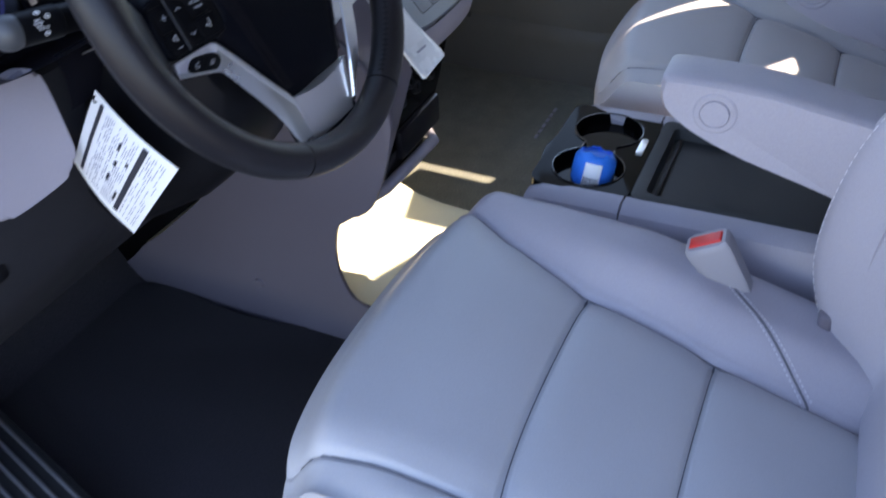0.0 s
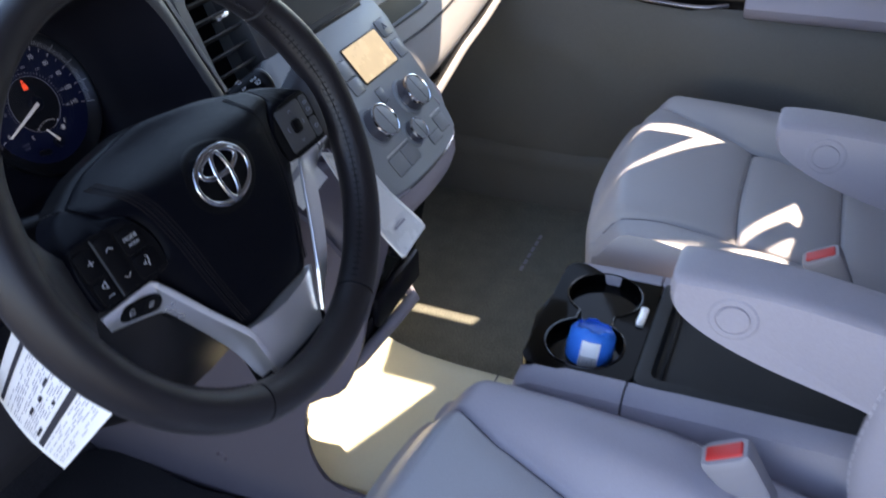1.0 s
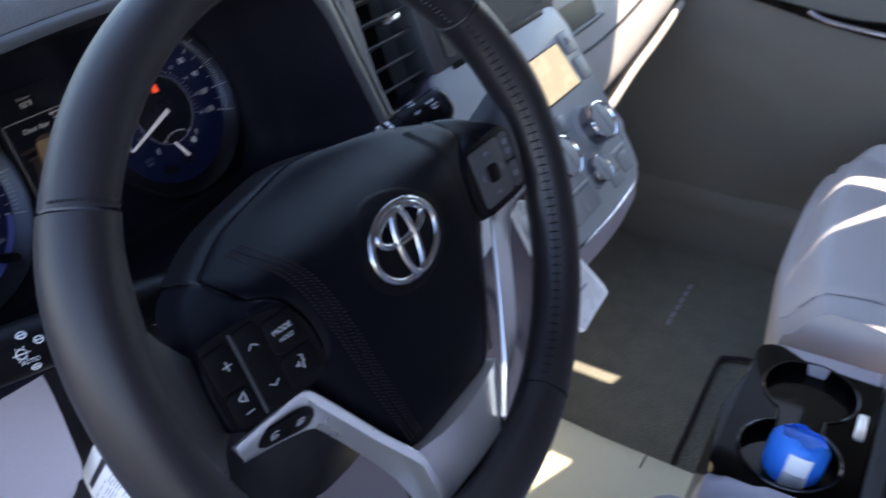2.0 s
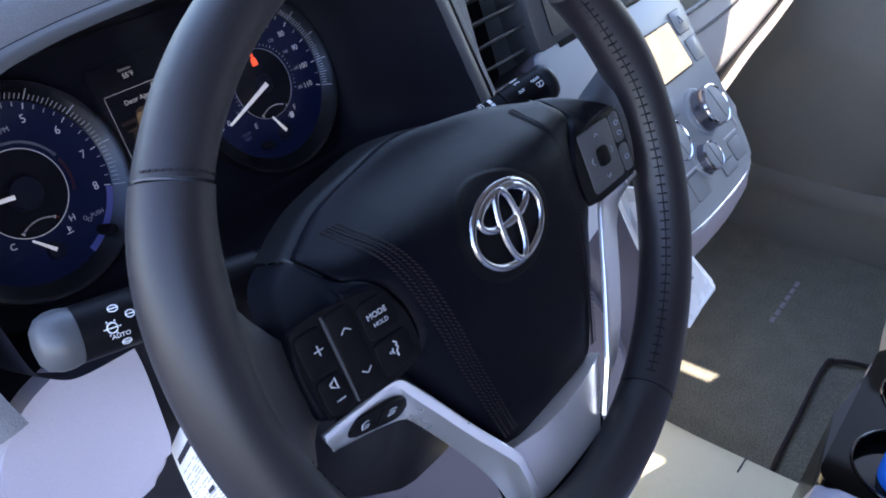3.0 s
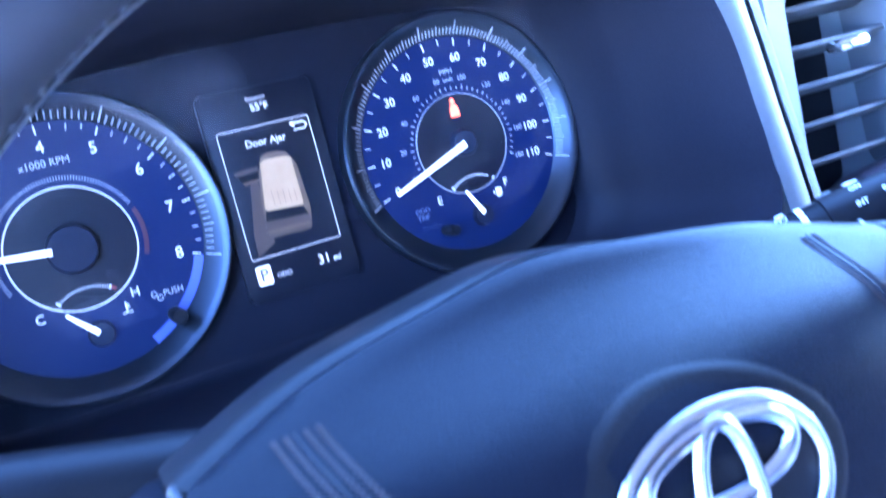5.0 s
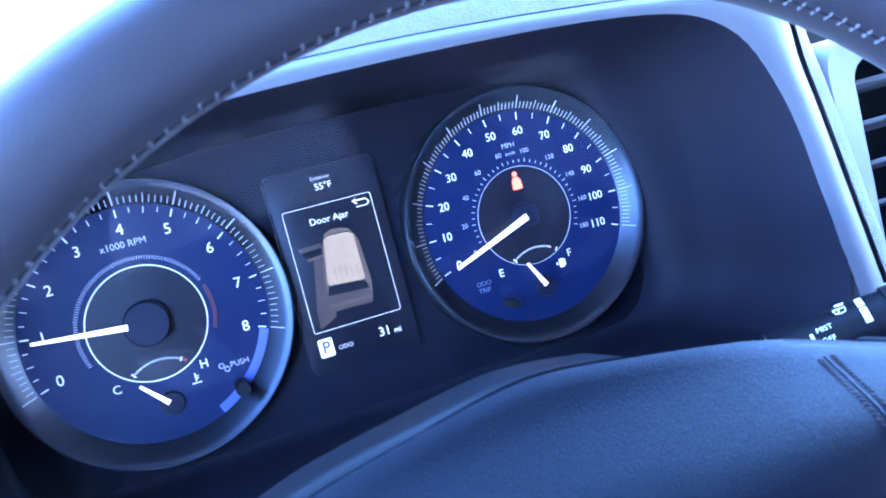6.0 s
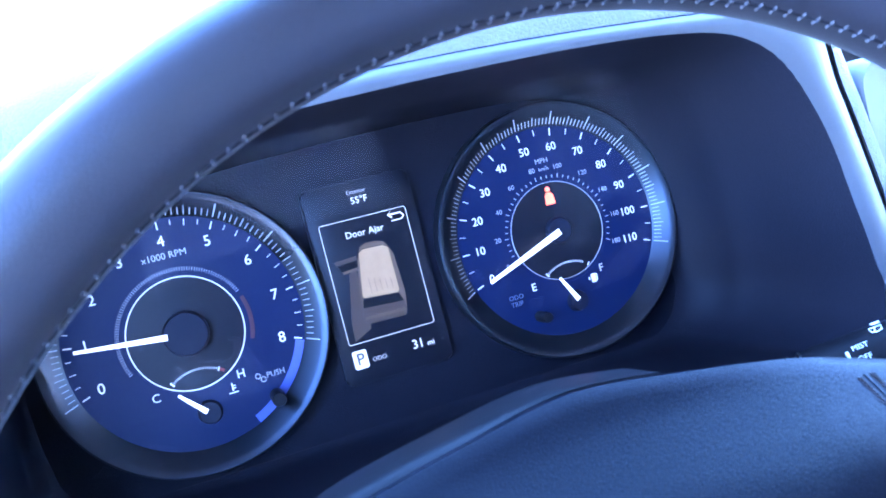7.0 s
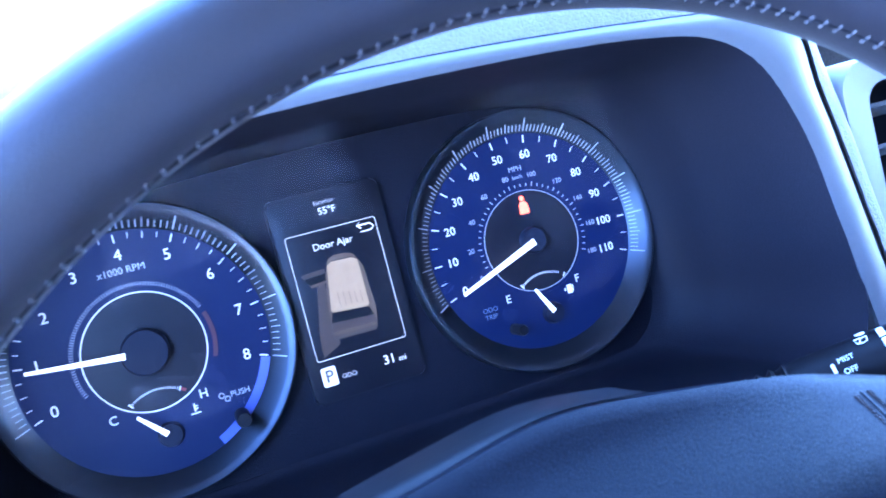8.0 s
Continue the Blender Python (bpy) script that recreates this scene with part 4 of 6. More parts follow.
tagged(part("lacing", lacing(34, 146, 76, 162, 172, 0.0, 0.0153), RIM_THREAD, wheel, "dark lacing inside the rim", m=WHEEL), kind="stuff")
tagged(part("lacing", lacing(30, -62, 46, 140, 158, 0.0034, 0.0158), BLACK_MATT, wheel, "dark lacing inside the grip", m=WHEEL), kind="stuff")
tagged(part("lacing", lacing(150, 242, 58, 160, 178, 0.0034, 0.0158), STITCH_DARK, wheel, "dark lacing inside the grip", m=WHEEL), kind="stuff")
for a0, a1, swell, thin, bb in ((34, 146, 0.0, 0.0153, 167), (30, -62, 0.0034, 0.0158, 149), (150, 242, 0.0034, 0.0158, 169)):
    part("lacing_seam", tube([rim_point(radians(lerp(a0, a1, k)), radians(bb), k, swell, thin) for k in span(0, 1, 50)], 0.0004, 5), BLACK_MATT, wheel, "pulled seam", m=WHEEL)
for a in (33.2, 146.8):
    pts = [rim_point(radians(a), b, 0, 0, 0.0153, 0.0002) for b in span(0.2, 2.9, 17)]
    tagged(part("joint_stitching", join([tube([pts[i], pts[i].lerp(pts[i + 1], 0.7)], 0.0006, 5) for i in range(16)]), STITCH_DARK, wheel, m=WHEEL), kind="stuff")

# hub: the airbag cover, a domed shield with its top rolled well back
HUB = [(0.0, 0.0500), (0.035, 0.0460), (0.0625, 0.0415), (0.080, 0.0368), (0.092, 0.0328), (0.0990, 0.0305), (0.1018, 0.0288), (0.1012, 0.0258), (0.0998, 0.0205), (0.0972, 0.0152), (0.0905, 0.0108), (0.0825, 0.0048), (0.0768, -0.0070), (0.0752, -0.0205), (0.0775, -0.0290), (0.0835, -0.0345), (0.0850, -0.0410), (0.0775, -0.0560), (0.0665, -0.0755), (0.0500, -0.1020), (0.0445, -0.1110), (0.0300, -0.1165), (0.0, -0.1185)]
HUB = HUB + [(-x, y) for x, y in HUB[-2:0:-1]]
hub = [(p.x, p.y) for p in smooth_loop([(*p, 0) for p in HUB], 5)]


def hub_n(x, y):
    """Height of the cover over the rim's plane; set down under the key pads."""
    n = 0.0105 - 1.03 * max(0.0, y + 0.004) ** 1.15 * step(-0.004, 0.03, y) - 0.0145 * step(0.016, 0.0431, y) - (1.2 - 0.9 * step(0.0, 0.025, y)) * max(0.0, abs(x) - 0.050) ** 1.5 - 0.13 * max(0.0, -y - 0.03)
    return n


def hub_point(i, s):
    x, y = hub[i]
    cx, cy = 0.0, -0.012
    px, py = lerp(cx, x, min(s, 1.0)), lerp(cy, y, min(s, 1.0))
    z = hub_n(px, py) - 0.0060 * step(-0.028, -0.045, py) * max(0, (min(s, 1) - 0.76) / 0.24) ** 2 - 0.0015 * max(0, (min(s, 1) - 0.95) / 0.05) ** 2
    if s > 1:
        z -= 0.022 * (s - 1)
        px, py = px * (1 - 0.05 * (s - 1)), py * (1 - 0.05 * (s - 1))
    return (px, py, z)


part("airbag_cover", sheet(hub_point, range(len(hub)), [0.02, 0.15, 0.3, 0.42, 0.54, 0.65, 0.74, 0.82, 0.88, 0.93, 0.97, 1.0, 1.2, 1.6, 2.0], True), COVER, wheel, "black grained airbag cover", m=WHEEL)


def lip_point(i, k):
    """The back shell's edge, standing a little outside the cover's top."""
    x, y, z = hub_point(i, 1.0)
    grow_, drop_ = ((-0.015, -0.0060), (0.010, -0.0075), (0.022, -0.0100), (0.026, -0.0130), (0.020, -0.0300))[k]
    grow_ = 1 + grow_ * step(0.03, -0.07, x)
    return (x * grow_, -0.012 + (y + 0.012) * grow_, z + drop_)


TOP_EDGE = sorted((i for i in range(len(hub)) if hub[i][1] > 0.0290 and hub[i][0] < 0.03), key=lambda i: hub[i][0])
part("back_shell", sheet(lip_point, TOP_EDGE, range(5)), STALK, wheel, "black back shell behind the cover", m=WHEEL)


def on_hub(x, y, lift=0.0):
    return (x, y, hub_n(x, y) + lift)


for sx in (-1, 1):
    path = smooth_loop([(sx * 0.0768, 0.0330, 0), (sx * 0.0752, 0.0265, 0), (sx * 0.0715, 0.0150, 0), (sx * 0.0655, -0.0080, 0), (sx * 0.0605, -0.0340, 0), (sx * 0.0550, -0.0600, 0), (sx * 0.0475, -0.0880, 0), (sx * 0.0430, -0.1030, 0)], 11, False)
    part("cover_seam", tube([on_hub(p.x, p.y, -0.0004) for p in path], 0.0006, 6), COVER, wheel, "pressed seam", m=WHEEL)
    for off in (-0.0050, -0.0022, 0.0022, 0.0050) if sx < 0 else (-0.0022, 0.0022):
        bits = [tube([on_hub(p.x + off - 0.0007, p.y, 0.0001), on_hub(q.x + off + 0.0007, q.y, 0.0)], 0.0003, 5) for p, q in ((path[i], path[i].lerp(path[i + 1], 0.62)) for i in range(len(path) - 1))]
        tagged(part("cover_stitching", join(bits), STITCH, wheel, "dim brown double stitching", m=WHEEL), kind="stuff")
    # panel gap between cover and key pad
    gap = smooth_loop([(sx * x, y, 0) for x, y in ((0.1032, 0.0300), (0.1010, 0.0220), (0.0982, 0.0160), (0.0912, 0.0116), (0.0835, 0.0055), (0.0777, -0.0068), (0.0762, -0.0205), (0.0785, -0.0285), (0.0845, -0.0335))], 6, False)
    part("cover_gap", tube([(p.x, p.y, hub_n(p.x, p.y) - 0.0075) for p in gap], 0.0012, 6), BLACK_MATT, wheel, m=WHEEL)

# emblem: plain chrome ovals on a dark disc
EMB = WHEEL @ Matrix.Translation((0, -0.0062, 0.0094)) @ Matrix.Diagonal((1.06, 1.08, 1, 1))


def oval(cx, cy, a, b, z, n=40):
    return [(cx + a * math.cos(t), cy + b * math.sin(t), z) for t in span(0, 2 * math.pi * (n - 1) / n, n)]


part("emblem_recess", loft([[on_hub(x * 1.06, y * 1.08 - 0.0062, d) for x, y, _ in oval(0, 0, ra, rb, 0)] for ra, rb, d in ((0.0365, 0.0268, -0.0008), (0.0345, 0.0250, 0.00015), (0.0325, 0.0235, 0.0002), (0.010, 0.007, 0.0002))]), STALK, wheel, "black oval recess", m=WHEEL)
em = part("emblem", tube(oval(0, 0, 0.0270, 0.0188, 0.0022), 0.0021, 10, True), EMBLEM, wheel, "chrome oval emblem", m=EMB)
part("emblem_oval", tube(oval(0, 0.0082, 0.0192, 0.0080, 0.0028), 0.0021, 10, True), EMBLEM, em, m=EMB)
part("emblem_oval", tube(oval(0, -0.0006, 0.0072, 0.0172, 0.0034), 0.0021, 10, True), EMBLEM, em, m=EMB)


# silver spokes: a band from the side tip to the elbow and down to the foot, with a bright ridge and a sloping flank
for sx in (-1, 1):
    lift_ = 0.0035 if sx > 0 else 0.0
    top = smooth_loop([(sx * x, y, z + lift_ * step(0.09, 0.14, x)) for x, y, z in ((0.1400, -0.0350, -0.0010), (0.120, -0.0350, 0.0005), (0.102, -0.0350, 0.0016), (0.0940, -0.0370, 0.0022), (0.0890, -0.0430, 0.0028), (0.0795, -0.0585, 0.0036), (0.0655, -0.0825, 0.0046), (0.0478, -0.1105, 0.0056), (0.0430, -0.122, 0.0040), (0.0350, -0.148, -0.003))], 8, False)
    low = ((0.1350, -0.0480, -0.0080), (0.117, -0.0530, -0.0095), (0.102, -0.0575, -0.0100), (0.0930, -0.0610, -0.0100), (0.0880, -0.0660, -0.0105), (0.0770, -0.0830, -0.0120), (0.0640, -0.1060, -0.0130), (0.0560, -0.122, -0.0140), (0.0510, -0.136, -0.0150), (0.0450, -0.155, -0.0180)) if sx < 0 else ((0.1400, -0.0450, -0.0060), (0.124, -0.0500, -0.0060), (0.112, -0.0545, -0.0020), (0.1030, -0.0585, 0.0010), (0.0970, -0.0650, 0.0025), (0.0865, -0.0835, 0.0030), (0.0730, -0.1065, 0.0025), (0.063, -0.1235, -0.0010), (0.057, -0.138, -0.0090), (0.048, -0.156, -0.0150))
    bot = smooth_loop([(sx * x, y, z) for x, y, z in low], 8, False)
    n_top = len(top)
    ridge = []
    for i in range(n_top):
        along = (top[min(i + 1, n_top - 1)] - top[max(i - 1, 0)]).xy.normalized()
        w = lerp(0.0035, 0.0058 if sx < 0 else 0.0030, step(0.25, 0.5, i / n_top))
        ridge.append(top[i] + Vector((-along.y * w * sx, along.x * w * sx, -0.0004)))
    rows_ = ((0.0, 0.0, -0.0024), (0.06, 0.0, -0.0008), (0.22, 0.0, 0.0), (0.8, 0.0, 0.0), (1.0, 0.0, -0.0003), (1.0, 0.10, 0.0), (1.0, 0.5, 0.0), (1.0, 0.95, 0.0), (1.0, 1.0, -0.0010))
    band = sheet(lambda i, k: top[i].lerp(ridge[i], rows_[k][0]).lerp(bot[i], rows_[k][1]) + Vector((0, 0, rows_[k][2])), range(n_top), range(len(rows_)))
    sp = part("spoke", thick(band, 0.002), SATIN, wheel, "satin silver spoke band", m=WHEEL)
    if sx < 0:
        PHONE = WHEEL @ Matrix.Translation((-0.1095, -0.0470, -0.0042)) @ Matrix.Rotation(radians(-14), 4, "Z") @ Matrix.Rotation(radians(38), 4, "X")
        keypad = smooth_loop([(-0.0185, -0.0005, 0), (-0.0150, 0.0058, 0), (-0.006, 0.0070, 0), (0.0100, 0.0066, 0), (0.0165, 0.0030, 0), (0.0170, -0.0050, 0), (0.0120, -0.0072, 0), (-0.004, -0.0062, 0), (-0.0150, -0.0050, 0)], 5)
        ok_ = part("phone_keys", prism([(p.x, p.y) for p in keypad], -0.008, 0.0012, 0.0008, 3), STALK, wheel, "black phone keys", m=PHONE)
        part("key_gap", tube([(0.0010, 0.0065, 0.0012), (-0.0004, -0.0062, 0.0012)], 0.0003, 5), BUTTON, ok_, m=PHONE)
        for x, y, up in ((-0.0082, -0.0002, True), (0.0078, 0.0004, False)):
            part("key_symbol", tube([(x + dx, y + dy, 0.0013) for dx, dy in ((-0.0020, -0.0022), (0.0016, -0.0018), (0.0018, 0.0), (-0.0018, -0.0004))], 0.0003, 5, True), KEY_LEGEND, ok_, m=PHONE)
            part("key_symbol", tube([(x + dx, y + dy, 0.0013) for dx, dy in (((-0.0024, -0.0006), (-0.0026, 0.0014), (-0.0006, 0.0028), (0.0010, 0.0026)) if up else ((-0.0021, 0.0012), (-0.0008, 0.0018), (0.0018, 0.0017), (0.0024, 0.0008)))], 0.0003, 5), KEY_LEGEND, ok_, m=PHONE)
# silver foot between the bands
part("foot_panel", loft([[(lerp(0.0455, 0.0345, s) * u, lerp(-0.1115 - 0.006 * (1 - u * u), -0.158, s), lerp(0.0012, -0.0088, s) + dz) for u, dz in ((-1, -0.008), (-1, -0.001), (-0.5, 0.0), (0, 0.0004), (0.5, 0.0), (1, -0.001), (1, -0.008))] for s in span(0, 1, 6)]), SATIN, wheel, "satin silver foot", m=WHEEL)
# leather flowing from the grips to the pad housings
for sx, dx, cut, dz0 in ((-1, 0.0, 1.0, 0.0), (1, 0.009, 0.55, -0.005)):
    part("spoke_web", loft([[(sx * min(x + dx, 0.170), lerp(y0 * cut, y1, k), z + dz0 + dz) for k, dz in ((0, -0.020), (0.02, -0.008), (0.10, -0.0015), (0.3, 0.0), (0.7, 0.0), (0.90, -0.0015), (0.98, -0.008), (1, -0.020), (0.7, -0.026), (0.3, -0.026))] for x, y0, y1, z in ((0.118, 0.006, -0.036, -0.0300), (0.132, 0.010, -0.038, -0.0100), (0.1375, 0.018, -0.040, -0.0072), (0.1430, 0.026, -0.044, -0.0040), (0.1490, 0.036, -0.050, 0.0015), (0.1550, 0.046, -0.056, 0.0072), (0.1620, 0.056, -0.064, 0.0120), (0.1680, 0.062, -0.070, 0.0142))]), WHEEL_LEATHER, wheel, "black leather web", m=WHEEL)
part("foot_web", loft([[(-0.05 + 0.1 * k, y, z - 0.014) for k, z in ((0, -0.004), (0.3, 0.002), (0.7, 0.002), (1, -0.004), (0.7, -0.02), (0.3, -0.02))] for y in (-0.10, -0.13, -0.165)]), BLACK_MATT, wheel, m=WHEEL)

# key pads left and right, each set in a rounded black housing
for sx in (-1, 1):
    shell_ = [(p.x, p.y) for p in smooth_loop([(sx * x, y, 0) for x, y in ((0.0895, -0.0325), (0.0815, -0.0288), (0.0778, -0.0205), (0.0792, -0.0068), (0.0848, 0.0058), (0.0920, 0.0122), (0.0985, 0.0165), (0.1015, 0.0225), (0.1036, 0.0290), (0.1110, 0.0278), (0.1210, 0.0222), (0.1300, 0.0125), (0.1358, -0.002), (0.1368, -0.020), (0.1340, -0.0328), (0.1150, -0.0338))], 5)]

    def wing(i, s, sx=sx, shell_=shell_):
        """The pad housing: flat round the keys, its top rolled back like the cover's."""
        k = min(s, 1.0)
        x, y = lerp(sx * 0.1075, shell_[i][0], k), lerp(-0.0080, shell_[i][1], k)
        z = (0.0004 + 0.20 * (0.1075 - abs(x)) if sx < 0 else 0.0048 + 0.03 * (abs(x) - 0.1075)) - 1.75 * max(0.0, y - 0.011) ** 1.05 - 0.0022 * max(0.0, (k - 0.94) / 0.06) ** 2
        return (x, y, z - 0.020 * max(0.0, s - 1))

    part("pad_housing", sheet(wing, range(len(shell_)), [0.02, 0.3, 0.5, 0.65, 0.76, 0.85, 0.91, 0.95, 0.98, 1.0, 1.3, 2.0], True), COVER, wheel, "black pad housing", m=WHEEL)
    out = [(0.0835, -0.0325), (0.0785, -0.0245), (0.0790, -0.0080), (0.0860, 0.0045), (0.0975, 0.0105), (0.128, 0.0125), (0.1345, 0.0050), (0.1330, -0.0280), (0.1270, -0.0325)]
    outline = [(p.x, p.y) for p in smooth_loop([(sx * x, y, 0) for x, y in out], 5)]
    PAD = WHEEL @ Matrix.Translation((sx * 0.1085, -0.0020, 0.0006 if sx < 0 else 0.0056)) @ Matrix.Rotation(radians(-11.5 if sx < 0 else -2), 4, "Y") @ Matrix.Translation((-sx * 0.1085, 0, -0.0040))
    pad = part("key_pad", prism(outline, -0.014, 0.0040, 0.0020, 3), STALK, wheel, "black key pad", m=PAD)
    z = 0.0040
    cells = ((0.1190, 0.1332, -0.0120, 0.0085), (0.1190, 0.1322, -0.0305, -0.0135), (0.1030, 0.1165, -0.0305, 0.0100), (0.0835, 0.1012, -0.0120, 0.0060), (0.0820, 0.1012, -0.0300, -0.0135)) if sx < 0 else ((0.0880, 0.1215, -0.0285, 0.0085), (0.1230, 0.1325, -0.0100, 0.0085), (0.1230, 0.1325, -0.0285, -0.0115))
    for x0, x1, y0, y1 in cells:
        a, b = sorted((sx * x0, sx * x1))
        part("key", prism(rounded(a, b, y0, y1, 0.003, 3), z - 0.001, z + 0.0009, 0.0005), BUTTON if sx < 0 else PAD_GREY, pad, m=PAD)
    zt = z + 0.0011
    if sx < 0:
        part("dividing_strip", box(-0.1180, -0.1173, -0.031, 0.0105, z, z + 0.0019), SILVER_TRIM, pad, "silver dividing strip", m=PAD)
        for pts in (((-0.1122, -0.0012), (-0.1096, 0.0008), (-0.1070, -0.0012)), ((-0.1106, -0.0204), (-0.1080, -0.0224), (-0.1054, -0.0204))):
            part("arrow", tube([(x, y, zt) for x, y in pts], 0.00032, 5), KEY_LEGEND, pad, m=PAD)
        part("plus", tube([(-0.1268, -0.0015, zt), (-0.1222, -0.0015, zt)], 0.00032, 5), KEY_LEGEND, pad, m=PAD)
        part("plus", tube([(-0.1245, -0.0038, zt), (-0.1245, 0.0008, zt)], 0.00032, 5), KEY_LEGEND, pad, m=PAD)
        part("minus", tube([(-0.1268, -0.0255, zt), (-0.1222, -0.0255, zt)], 0.00032, 5), KEY_LEGEND, pad, m=PAD)
        part("horn_symbol", tube([(-0.1265, -0.0185, zt), (-0.1235, -0.0205, zt), (-0.1235, -0.0155, zt), (-0.1265, -0.0175, zt)], 0.0005, 5, True), KEY_LEGEND, pad, m=PAD)
        lettering("key_word", "MODE", 0.0038, KEY_LEGEND, pad, PAD @ at(-0.0930, -0.0015, zt))
        lettering("key_word", "HOLD", 0.0029, KEY_LEGEND, pad, PAD @ at(-0.0925, -0.0060, zt))
        part("talk_symbol", tube([(-0.0912, -0.0168, zt), (-0.0898, -0.0180, zt), (-0.0906, -0.0192, zt), (-0.0898, -0.0202, zt), (-0.0912, -0.0216, zt), (-0.0912, -0.0240, zt)], 0.00038, 5), KEY_LEGEND, pad, m=PAD)
        for d in (0.0, 0.0014):
            part("talk_symbol", tube([(-0.0926 - d, -0.0196 - d * 0.6, zt), (-0.0934 - d, -0.0210, zt), (-0.0926 - d, -0.0224 + d * 0.6, zt)], 0.0003, 5), KEY_LEGEND, pad, m=PAD)
    else:
        part("centre_key", prism(rounded(0.0995, 0.1105, -0.0160, -0.0045, 0.003, 3), z, z + 0.0030, 0.001), BUTTON, pad, m=PAD)
        for pts in (((0.1030, 0.0022), (0.1050, 0.0040), (0.1070, 0.0022)), ((0.1030, -0.0222), (0.1050, -0.0240), (0.1070, -0.0222)), ((0.1150, -0.0080), (0.1165, -0.0100), (0.1150, -0.0120)), ((0.0950, -0.0080), (0.0935, -0.0100), (0.0950, -0.0120))):
            part("arrow", tube([(x, y, zt) for x, y in pts], 0.0003, 5), DIM_MARK, pad, m=PAD)
        for y in (0.002, -0.0045, -0.020):
            part("key_symbol", tube([(0.1278 + 0.0022 * math.cos(t), y + 0.0014 * math.sin(t), zt) for t in span(0, 5.4978, 8)], 0.0004, 5, True), DIM_MARK, pad, m=PAD)


# ---- instrument cluster ----
clu = thing("instrument_cluster", "instrument cluster with two blue dials and a lit display", "instrument cluster")
face_out = rounded(-0.185, 0.215, -0.075, 0.105, 0.03, 5)
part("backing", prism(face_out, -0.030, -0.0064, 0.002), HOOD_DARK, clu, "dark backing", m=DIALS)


def ring_mark(r, w, a0, a1, z, n=72):
    """A flat ring or arc."""
    return sheet(lambda a, s: ((r + w * (s - 0.5)) * math.cos(radians(a)), (r + w * (s - 0.5)) * math.sin(radians(a)), z), span(a0, a1, n), (0, 1))


def tick(r0, r1, w, a, z, h=0.0003):
    bm = box(r0, r1, -w / 2, w / 2, z, z + h)
    bm.transform(Matrix.Rotation(radians(a), 4, "Z"))
    return bm


def slope(r):
    """Height of the sloping ring at r."""
    return curve([(0.0550, -0.0040), (0.0615, 0.0006), (0.0640, 0.0022)], r)


def slope_ticks(a0, stepdeg, count):
    """Fine ticks lying on the sloping ring, ten to a step, a long one at each step."""
    bm = bmesh.new()
    for i in range(10 * count - 9):
        a, major = radians(a0 - stepdeg * i / 10), i % 10 == 0
        r0, r1, w = 0.0553, 0.0612 if major else (0.0592 if i % 5 == 0 else 0.0583), 0.00022 if major else 0.00014
        c, d = math.cos(a), math.sin(a)
        lo = [bm.verts.new((r * c - q * w * d, r * d + q * w * c, slope(r) + h)) for h in (0.0, 0.0005) for r, q in ((r0, -1), (r1, -1), (r1, 1), (r0, 1))]
        bm.faces.new(lo[4:])
        for j in range(4):
            bm.faces.new((lo[j], lo[(j + 1) % 4], lo[4 + (j + 1) % 4], lo[4 + j]))
    return bm


def dial(cx, cy, name, label, a0, stepdeg, count, minors, words, size, ring, line, ring_mat):
    m = DIALS @ at(cx, cy) @ Matrix.Diagonal((1.045, 1.045, 1, 1))
    d = part(name, revolve([(0, -0.0052), (0.0275, -0.0052), (0.0275, -0.0050), (0.053, -0.0045), (0.0545, -0.0045)], 96), DIAL_BLUE, clu, label, m=m)
    part("bezel", revolve([(0.0543, -0.0046), (0.0550, -0.0040), (0.0615, 0.0006), (0.0640, 0.0022), (0.0650, 0.0024), (0.0658, 0.0016), (0.0664, -0.012)], 96), BEZEL, d, "satin silver sloping ring", m=m)
    part("dial_centre", revolve([(0, -0.0048), (ring - line, -0.0048)], 64), DIAL_DARK, d, "dark centre", m=m)
    part("centre_ring", revolve([(ring - line, -0.0049), (ring - line * 0.8, -0.0045), (ring - line * 0.2, -0.0045), (ring, -0.0049)], 80), ring_mat, d, "thin white ring", m=m)
    for i in range(count):
        a = a0 - stepdeg * i
        part("tick", tick(0.0495, 0.0532, 0.00055, a, -0.0044), WHITE_MARK, d, m=m)
        if i < count - 1:
            for j in range(1, minors):
                part("tick", tick(0.0508 if j * 2 != minors else 0.0502, 0.0532, 0.00030, a - stepdeg * j / minors, -0.0044), WHITE_MARK, d, m=m)
        if words[i]:
            r = 0.0438 - 0.0014 * (len(words[i]) - 1) * max(0.0, math.cos(radians(a)))
            lettering("numeral", words[i], size, WHITE_MARK, d, m @ at(r * math.cos(radians(a)), r * math.sin(radians(a)), -0.0042))
    tagged(part("fine_ticks", slope_ticks(a0, stepdeg, count), MID_MARK, d, "fine silver ticks on the ring", m=m), kind="stuff")
    return d, m


tach, tm = dial(-0.0987, -0.0032, "rev_counter", "blue lit rev counter", 199.0, 27.15, 9, 4, ["0", "1", "2", "3", "4", "5", "6", "7", "8"], 0.0070, 0.0268, 0.00055, WHITE_MARK)
spd, sm = dial(0.1012, -0.0022, "speedometer", "blue lit speedometer", 200.4, 20.03, 12, 2, ["0", "10", "20", "30", "40", "50", "60", "70", "80", "90", "100", "110"], 0.0058, 0.0257, 0.00035, MID_MARK)
Z = -0.0040
lettering("dial_word", "x1000 RPM", 0.0044, MID_MARK, tach, tm @ at(-0.0006, 0.0370, Z))
lettering("dial_word", "MPH", 0.0037, MID_MARK, spd, sm @ at(0.0002, 0.0368, Z))
